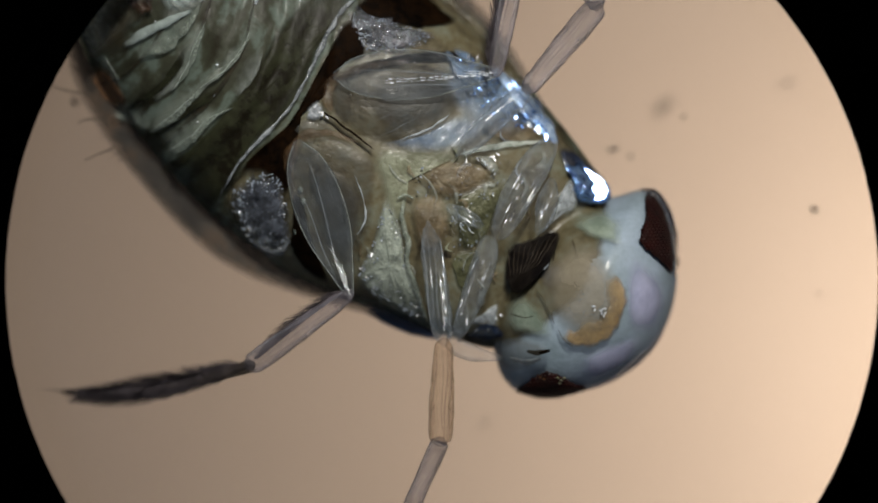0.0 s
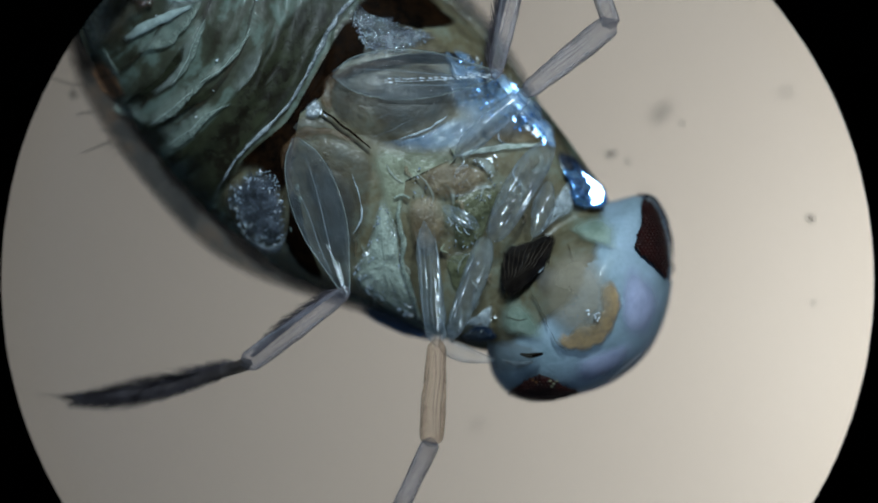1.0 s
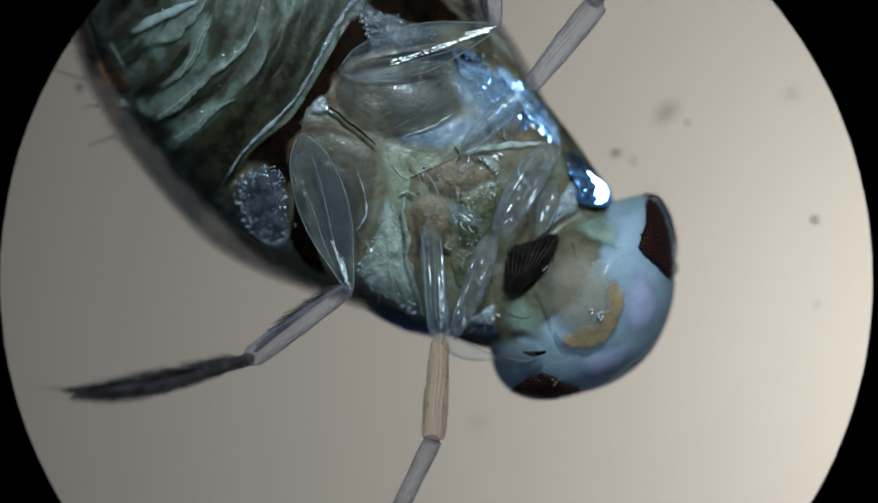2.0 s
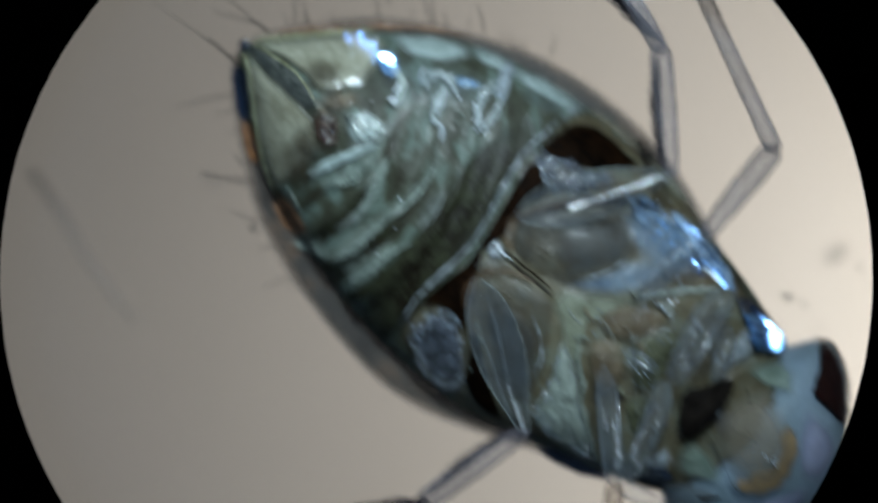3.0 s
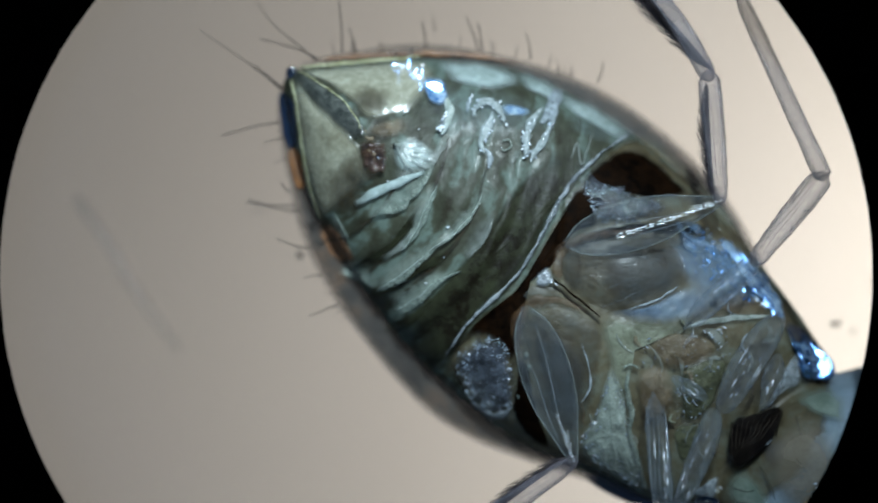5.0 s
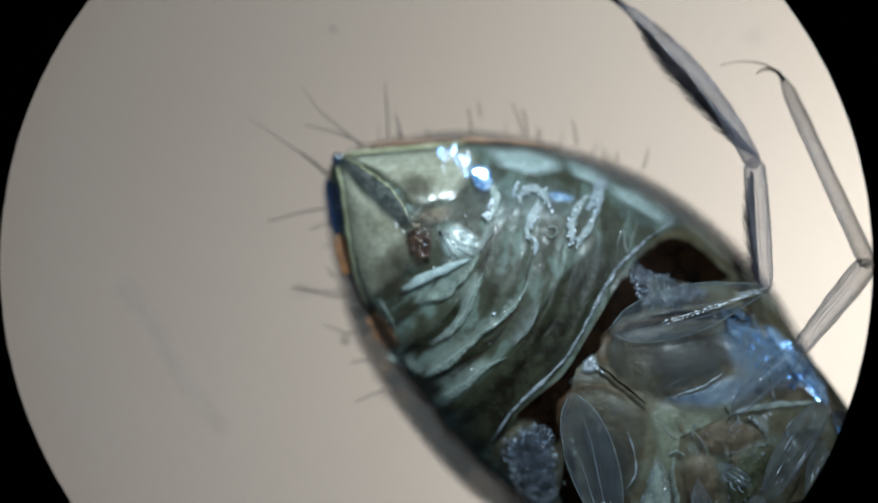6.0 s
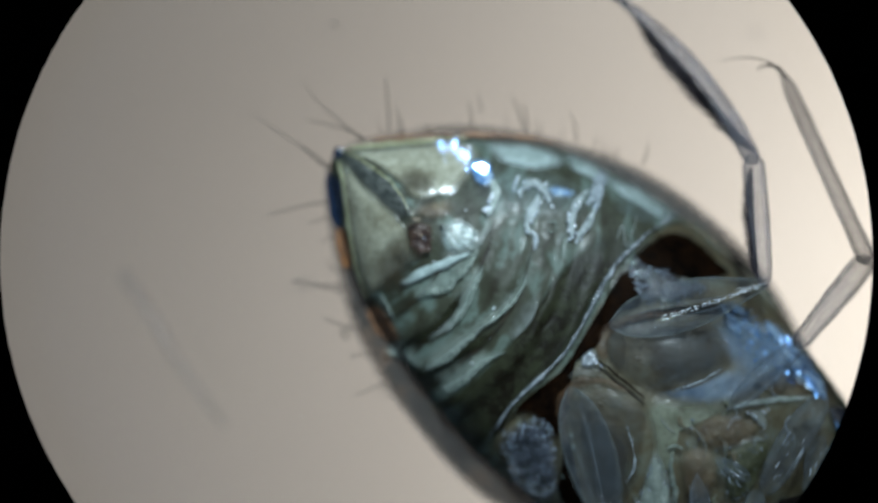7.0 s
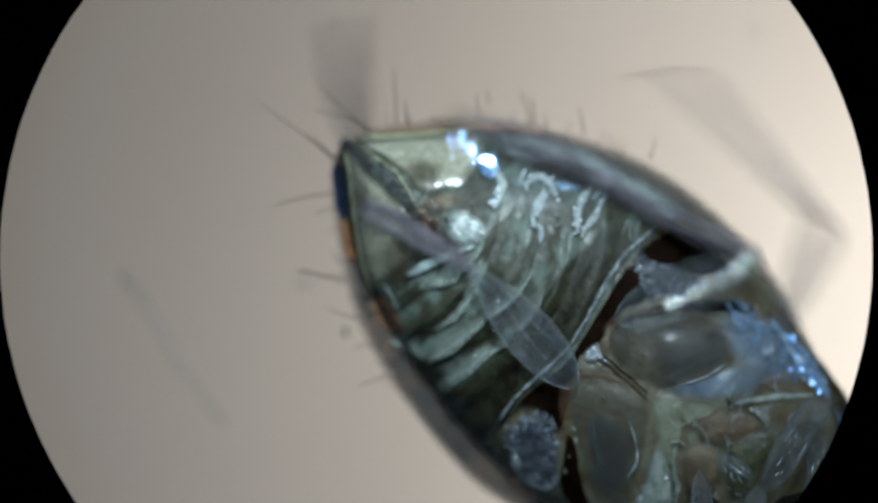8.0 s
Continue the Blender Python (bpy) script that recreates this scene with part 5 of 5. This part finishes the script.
# ---- dust on the slide ----
def lump(name, x, y, rx, ry, turn, mat, label, seed, z=0.0):
    rnd = random.Random(seed)
    ob = new(name, bpy.data.meshes.new(name))
    bm = bmesh.new()
    bmesh.ops.create_icosphere(bm, subdivisions=3, radius=1.0)
    rims = [math.hypot(v.co.x, v.co.y) for v in bm.verts]
    for v in bm.verts:
        k = 1 + 0.45 * noise.noise(v.co * 1.6 + Vector((seed * 3.1, 0, 0)))
        v.co = Matrix.Rotation(radians(turn), 3, "Z") @ Vector((v.co.x * rx * k, v.co.y * ry * k, v.co.z * min(rx, ry) * 0.5 * k))
        v.co *= U
    low, high = min(v.co.z for v in bm.verts), max(v.co.z for v in bm.verts)
    for v in bm.verts:
        v.co += loc(x, y, z) - Vector((0, 0, low if mat is not M_HAZE else high + 1.002e-3))
    bm.to_mesh(ob.data)
    bm.free()
    ob.data.materials.append(mat)
    ob.data.polygons.foreach_set("use_smooth", [True] * len(ob.data.polygons))
    if mat is M_HAZE:
        ob.data.attributes.new("thinning", "FLOAT", "POINT").data.foreach_set("value", rims)
    return tagged(ob, label, "dust", "dust on the slide")


DUST = [lump("dust_speck", *fore((1121, 270))[0], 11, 5, 15, M_SPECK, "dark grey dust speck lying on the slide", 1),
        lump("dust_speck", *fore((1152, 284))[0], 5, 3, 60, M_SPECK, "dark grey dust speck lying on the slide", 2),
        lump("dust_speck", *fore((1252, 216))[0], 5, 3, 20, M_SPECK, "small brown dust speck on the slide", 3),
        lump("dust_speck", *fore((1483, 394))[0], 7, 6, 0, M_SPECK, "grey dust grain on the slide", 4),
        lump("dust_speck", *fore((1487, 548))[0], 4, 3, 0, M_SPECK, "tiny dust grain on the slide", 5),
        lump("dust_smear", *fore((1222, 192))[0], 40, 24, 40, M_HAZE, "faint grey smear under the slide", 6),
        lump("dust_smear", *fore((1452, 158))[0], 20, 12, 10, M_HAZE, "faint grey smear under the slide", 7),
        lump("dust_smear", *fore((1190, 330))[0], 9, 8, 10, M_HAZE, "faint grey smear under the slide", 8),
        lump("dust_speck", 470, 462, 5, 7, 0, M_SPECK, "small dust grain beside the bug", 9),
        lump("dust_smear", 390, 375, 24, 9, 10, M_HAZE, "faint grey smear under the slide", 10),
        lump("dust_smear", *fore((870, 765))[0], 16, 10, 10, M_HAZE, "faint grey smear under the slide", 11),
        lump("dust_speck", 448, -105, 4, 4, 0, M_SPECK, "tiny dust grain on the slide", 12),
        lump("dust_smear", 1228, -100, 14, 10, 30, M_HAZE, "faint grey smear under the slide", 13)]


def build_fibre():
    pts = [(50, 355, -344, 10), (110, 440, -343, 9), (150, 510, -342, 7), (200, 580, -341, 6), (245, 640, -340, 4)]
    ob = rod("fibre", pts, M_HAZE, None, 8, 8)
    return tagged(ob, "faint grey fibre stuck under the slide", "fibre")


DUST.append(build_fibre())


# ---- legs ----
def limb(name, length, widths, mat, parent, flat=0.5, label="", n=5, fade=0.0, bend=0.0, hollow=0.68):
    """A leg piece along its own x, from its joint. widths: (share of the length, half width)."""
    pts = [(f * length, w) for f, w in widths]
    s = spline([(-9, widths[0][1] * 0.35), *pts, (length + min(9, widths[-1][1]), widths[-1][1] * 0.35)], n)
    vs, fs = loft([(x, 0.8 * noise.noise((x / 30, 0, length)) * min(3, w * 0.1) + bend * 4 * x / length * (1 - x / length), 0.0, max(w * (1 + 0.08 * noise.noise((x / 22, 1, length))), 0.4), max(w * flat, 0.4)) for x, w in s], 16)
    return mesh_ob(name, vs, fs, mat, parent, label, thin=ends(len(s), 16, fade, hollow))


def streaks(parent, length, rows, mat, z):
    """Thin bright lines along a leg piece: (start share, end share, offset start, offset end)."""
    for a, b, y0, y1 in rows:
        path = [(length * (a + (b - a) * i / 8), y0 + (y1 - y0) * i / 8 + 2.2 * math.sin(i * 0.8), z, 0.35 + 0.7 * math.sin(math.pi * i / 8), 0.7) for i in range(9)]
        vs, fs = loft(path, 6)
        mesh_ob("streak", vs, fs, mat, parent, "thin bright line inside the leg")


def fringe(parent, length, a, b, sides, reach, slant, count, mat, seed, root=10, taper=0.7, bend=0.0):
    """Swimming hairs along a leg piece."""
    rnd = random.Random(seed)
    vs, fs = [], []
    for i in range(count):
        f = a + (b - a) * (i + rnd.random()) / count
        for side in sides:
            l = reach * (0.55 + 0.45 * math.sin(math.pi * min(1, max(0, (f - a) / (b - a) * 0.85 + 0.12)))) * rnd.uniform(0.75, 1.1)
            l *= 1 - taper * ((f - a) / (b - a)) ** 3
            an = radians(slant + rnd.uniform(-9, 9))
            path = []
            for k in range(4):
                q = k / 3
                path.append((f * length + l * q * math.cos(an), bend * 4 * f * (1 - f) + side * (root * (1 - 0.85 * f ** 2) + l * q * math.sin(an) * (1 - 0.25 * q)), rnd.uniform(-3, 3), 1.5 * (1 - 0.75 * q), 1.1 * (1 - 0.7 * q)))
            v, g = loft(path, 4)
            o = len(vs)
            vs += v
            fs += [tuple(c + o for c in t) for t in g]
    tagged(mesh_ob("fringe", vs, fs, mat, parent, "fringe of fine swimming hairs"), kind="stuff")


def glints(parent, length, a, b, y0, y1, z, size, seed, yaw):
    """Broken bright lines of glint facets added along a leg piece, leaning so as to mirror the lamp in the leg's
    resting turn.
    """
    rnd = random.Random(seed)
    lean = Matrix.Rotation(radians(-yaw), 3, "Z") @ Vector((0.06, 0.25, 1.0))
    for row in range(2):
        x, stop = length * a, length * b
        while x < stop:
            l, w = rnd.uniform(0.5, 2.6) * size, size * rnd.uniform(0.12, 0.34)
            f = (x / length - a) / (b - a)
            y = y0 + (y1 - y0) * f + (row - 0.5) * size * 1.4 * (1 - 0.6 * f) + rnd.uniform(-1.2, 1.2)
            rim = [(0, 0), (0.3 * l, w), (0.75 * l, 0.8 * w), (l, 0), (0.7 * l, -w), (0.25 * l, -0.9 * w)]
            vs = [Vector((x + u, y + v, z - lean.x * (u - l / 2) - lean.y * v)) * U for u, v in rim] + [Vector((x + l / 2, y, z - 4)) * U]
            mesh_ob("glint", vs, [(0, 5, 4, 3, 2, 1)] + [(i, (i + 1) % 6, 6) for i in range(6)], M_WET, parent, "thin lamp-facing glint facet", smooth=False)
            x += l + rnd.choice((0, 0, 0.1, 0.3, 1.2)) * size


def hind_leg(dusky):
    femur = limb("hind_femur", 282, [(0, 12), (0.12, 34), (0.35, 46), (0.6, 42), (0.82, 25), (0.95, 14), (1, 8)], M_MEMBRANE, bug, 0.35, "clear broad swimming thigh", fade=0.1)
    streaks(femur, 282, [(0.1, 0.97, 8, -3), (0.3, 0.85, -24, -14)], M_VEIN, 13)
    yaw = 15.5 if dusky else -72.6
    glints(femur, 282, 0.3 if dusky else 0.68, 0.95, -12 if dusky else -4, -3, 19, 3.8 if dusky else 2, 4, yaw)
    glints(femur, 282, 0.8, 1.0, 2, 0, 14, 3, 14, yaw)
    shape = [(0, 12), (0.12, 34), (0.35, 46), (0.6, 42), (0.82, 25), (0.95, 14), (1, 8)]
    for side in (1, -1):
        edge = spline([(282 * f, side * (w - 2), 3, 0.9) for f, w in shape], 6)
        vs, fs = loft([(x, y, z, r, r) for x, y, z, r in edge], 6)
        mesh_ob("femur_edge", vs, fs, M_FOLD, femur, "thin pale edge of the thigh")
    tibia = limb("hind_tibia", 232, [(0, 10), (0.08, 15), (0.5, 20), (0.9, 21), (0.97, 18), (1, 14)], M_LIMB_DUSK, bug, 0.6, "dusky clear swimming shin", fade=0.03, hollow=0.64)
    streaks(tibia, 228, [(0.03, 0.97, 9, 17), (0.03, 0.97, -9, -17), (0.1, 0.9, 0, 3)], M_LINE if dusky else M_VEIN, 8)
    side = (1,) if dusky else (-1,)
    fringe(tibia, 228, 0.02, 0.92, side, 58, 27, 240, M_FRINGE, 5, 10)
    if dusky:
        tarsus = limb("hind_tarsus", 385, [(0, 13), (0.03, 16), (0.1, 17), (0.35, 17), (0.65, 15), (0.86, 11), (0.96, 7), (1, 4)], M_LIMB_DUSK, bug, 0.6, "dusky oar-like hind foot", fade=0.03, bend=-24, hollow=0.5)
        streaks(tarsus, 385, [(0.02, 0.5, 8, -14), (0.5, 0.95, -14, -2)], M_LINE, 10)
        fringe(tarsus, 385, 0.0, 0.86, (1,), 92, 24, 520, M_FRINGE, 9, -14)
        for y1 in (9, -3):
            vs, fs = loft([(368, -4, 0, 5, 4), (384, y1 * 0.2, -1, 4, 3.4), (404, y1 * 0.7, -3, 2.6, 2.2), (422, y1, -5, 0.8, 0.7)], 8)
            mesh_ob("claw", vs, fs, M_HAIR, tarsus, "short dark claw")
    else:
        tarsus = limb("hind_tarsus", 378, [(0, 11), (0.03, 12), (0.1, 11), (0.35, 9), (0.65, 7), (0.9, 5), (1, 2)], M_OAR, bug, 0.3, "dark oar-like hind foot", bend=15)
        fringe(tarsus, 378, 0.0, 0.9, (1, -1), 82, 23, 700, M_FRINGE, 9, -4, 0.3, 15)
    rnd = random.Random(12)
    for k in range(13):
        x, l, y, z = 358 * rnd.uniform(0.25, 0.85), rnd.uniform(60, 130), rnd.uniform(-20, 20), rnd.uniform(-50, 50)
        path = [(x + l * q, y * q * q, z * q * (1.3 - 0.5 * q), 1.5 - 1.1 * q, 1.5 - 1.1 * q) for q in (0, 0.25, 0.5, 0.75, 1)]
        vs, fs = loft(path, 6)
        mesh_ob("foot_hair", vs, fs, M_HAIR, tarsus, "long fine foot hair")
    return femur, tibia, tarsus


def middle_leg(amber, thigh, shin):
    femur = limb("middle_femur", thigh, [(0, 4), (0.08, 13), (0.25, 20), (0.7, 21), (0.94, 17), (1, 9)], M_SHIN, bug, 0.8, "clear rod-like thigh", fade=0.12)
    streaks(femur, thigh, [(0.05, 0.98, -16, -17), (0.05, 0.97, 16, 17), (0.15, 0.9, 3, -2)], M_VEIN, 12)
    glints(femur, thigh, 0.45, 0.9, 9, 4, 19, 1.4, 6, -88 if amber else 43)
    tibia = limb("middle_tibia", shin, [(0, 12), (0.05, 17), (0.25, 19), (0.7, 23), (0.95, 21), (1, 14)], M_LIMB_AMBER if amber else M_LIMB_DUSK, bug, 0.75, "amber clear shin" if amber else "clear shin", fade=0.03, hollow=0.6)
    streaks(tibia, shin, [(0.02, 0.98, 13, 17), (0.02, 0.96, -13, -17), (0.05, 0.9, -3, 4), (0.05, 0.95, 6, 8)], M_LINE, 13)
    fringe(tibia, shin, 0.3, 0.98, (1, -1), 16, 40, 3, M_HAIR, 3, 18)
    tarsus = limb("middle_tarsus", 372, [(0, 14), (0.05, 17), (0.5, 15), (0.85, 14), (0.95, 10), (1, 4)], M_LIMB_DUSK, bug, 0.8, "slender dusky foot", fade=0.03, hollow=0.58)
    claw = [(372 * 0.98, 0, 0, 4, 4), (384, 3, -2, 3.6, 3.4), (396, 13, -4, 2.8, 2.6), (401, 27, -6, 1.8, 1.6), (398, 40, -8, 0.9, 0.8)]
    vs, fs = loft(claw, 8)
    mesh_ob("claw", vs, fs, M_HAIR, tarsus, "thin hooked claw")
    vs, fs = loft([(384, 2, 0, 1.6, 1.5), (406, 18, 2, 1.3, 1.2), (424, 44, 4, 1.0, 0.9), (434, 72, 5, 0.7, 0.6), (438, 96, 4, 0.4, 0.4)], 6)
    mesh_ob("claw", vs, fs, M_HAIR, tarsus, "long fine second claw")
    return femur, tibia, tarsus


HIND_LEFT, HIND_RIGHT, MID_LEFT, MID_RIGHT = hind_leg(False), hind_leg(True), middle_leg(True, 212, 182), middle_leg(False, 168, 200)
HIND_LEN, LEFT_LEN, RIGHT_LEN = (282, 228, 378), (212, 182, 372), (168, 200, 372)


def chain(base, targets, lengths, tilts):
    """Poses of the pieces of one leg, each turned towards its target from the end of the one before."""
    joint = loc(*base)
    out = []
    roll = targets[3] if len(targets) > 3 else 0
    for k, ((x, y), l, tilt) in enumerate(zip(targets[:3], lengths, tilts)):
        to = loc(x, y)
        m = Matrix.Translation(joint) @ pose(0, 0, 0, roll if k == 2 else 0, tilt, math.degrees(math.atan2(to.y - joint.y, to.x - joint.x)))
        out.append(m)
        joint = m @ Vector((l * U, 0, 0))
    return out


# knee, ankle and tip of the legs in their postures
HL_REST = ((967, 837), (775, 962), (425, 1018))
HL_FIRST = ((964, 841), (774, 955), (424, 992))
HL_SWING = ((740, 690), (600, 560), (350, 330), 38)
HL_BACK = ((700, 365), (500, 255), (400, -70), 50)
HL_MID = ((718, 530), (552, 405), (372, 130), 60)
HL_LATE = ((805, 830), (570, 826), (230, 715))
HR_FIRST = ((1262, 447), (1285, 225), (1200, -110))
HR_HALF = ((1205, 380), (1080, 240), (790, 60))
HR_BACK = ((1145, 299), (925, 250), (580, 165))
HR_SWEEP = ((1178, 340), (1010, 240), (690, 105))
HR_REST = ((1225, 365), (1207, 142), (968, -146))
HR_LATE = ((1240, 342), (1165, 172), (825, 95))
MR_REST = ((1290, 470), (1418, 312), (1262, -8))
MR_OUT = ((1341, 515), (1504, 420), (1480, 50))
MR_LATE = ((1255, 390), (1300, 243), (1025, 40))
MR_WIDE = ((1330, 510), (1520, 400), (1290, 205))

HL_ROWS = [(0.0, HL_FIRST), (0.2, HL_FIRST), (0.3, ((960, 841), (765, 940), (491, 771))), (0.35, HL_SWING), (0.4, HL_BACK), (0.467, HL_BACK), (0.5, HL_MID), (0.533, HL_SWING), (0.6, HL_BACK), (0.65, HL_SWING),
           (0.7, ((850, 800), (745, 800), (480, 560))), (0.75, HL_SWING), (0.8, HL_BACK), (0.85, HL_SWING), (0.9, HL_REST), (1.1, HL_REST), (1.2, ((965, 838), (800, 940), (536, 760))),
           (1.3, HL_SWING), (1.4, HL_BACK), (1.6, HL_BACK), (1.7, HL_SWING), (1.8, HL_REST), (7.0, HL_REST), (7.05, HL_SWING), (7.1, ((700, 365), (500, 230), (258, 150), 50)),
           (7.2, ((690, 385), (500, 300), (330, 120), 50)), (7.3, ((700, 365), (500, 255), (440, -80), 50)), (7.4, ((700, 365), (500, 255), (452, -80), 50)),
           (7.5, ((700, 365), (500, 260), (352, -50), 50)), (7.52, ((700, 365), (500, 260), (346, -46), 50)), (7.56, HL_SWING), (7.6, HL_LATE), (7.9, HL_LATE), (7.933, HL_SWING), (7.967, ((716, 430), (520, 300), (330, 40), 50)), (8.0, ((700, 365), (510, 250), (460, -60), 50)), (8.033, ((690, 325), (512, 225), (610, -60), 50))]
HR_ROWS = [(0.0, HR_FIRST), (0.2, HR_FIRST), (0.3, HR_HALF), (0.4, HR_BACK), (0.467, HR_BACK), (0.5, HR_SWEEP), (0.533, HR_HALF), (0.6, HR_BACK), (0.8, HR_BACK), (0.85, HR_HALF), (0.9, HR_FIRST), (1.1, HR_FIRST), (1.2, HR_HALF), (1.3, HR_BACK),
           (1.6, HR_BACK), (1.7, HR_HALF), (1.8, HR_REST), (7.0, HR_REST), (7.05, HR_HALF), (7.1, HR_BACK), (7.2, HR_LATE), (7.3, HR_BACK), (7.5, HR_BACK), (7.55, HR_HALF), (7.6, HR_LATE),
           (7.9, HR_LATE), (7.967, HR_HALF), (8.0, HR_SWEEP), (8.033, HR_BACK)]
MR_ROWS = [(0.0, ((1286, 483), (1432, 324), (1262, -5))), (0.2, ((1286, 483), (1432, 324), (1262, -5))), (0.3, MR_OUT), (0.6, MR_OUT), (0.8, MR_OUT), (0.9, ((1290, 480), (1455, 351), (1330, 0))),
           (1.1, ((1290, 480), (1455, 351), (1330, 0))), (1.3, MR_OUT), (1.6, MR_OUT), (1.8, MR_REST), (7.0, MR_REST), (7.1, MR_OUT), (7.2, MR_LATE), (7.3, MR_WIDE), (7.5, MR_WIDE), (7.6, MR_LATE),
           (7.9, MR_LATE), (7.967, ((1240, 370), (1225, 205), (880, 0))), (8.0, ((1270, 410), (1330, 255), (1040, -40))), (8.033, ((1325, 470), (1450, 330), (1230, -50)))]
ML_POSE = fore((799, 607), (785, 787), (620, 1120))


def motions():
    carried = [(t, bug_pose(t, x, y, r)) for t, x, y, r in CARRY]
    for ob in (slide, *DUST):
        walk(ob, carried + [(8.0, carried[-1][1])])
    walk(bug, carried + [(t, bug_pose(t, x, y, r)) for t, x, y, r in BUG_END])
    for pieces, base, rows, lengths, tilts in ((HIND_LEFT, (880, 560, 335), HL_ROWS, HIND_LEN, (2, 16, 23)), (HIND_RIGHT, (955, 440, 335), HR_ROWS, HIND_LEN, (1, 12, 10)),
                                               (MID_RIGHT, (1165, 588, 345), MR_ROWS, RIGHT_LEN, (1, 11, 9))):
        poses = [(t, chain(base, aims, lengths, tilts)) for t, aims in rows]
        for k, piece in enumerate(pieces):
            walk(piece, [(t, p[k]) for t, p in poses])
    for piece, m in zip(MID_LEFT, chain((*fore((779, 395))[0], 350), ML_POSE, LEFT_LEN, (1, 11, 9))):
        piece.matrix_basis = m


motions()
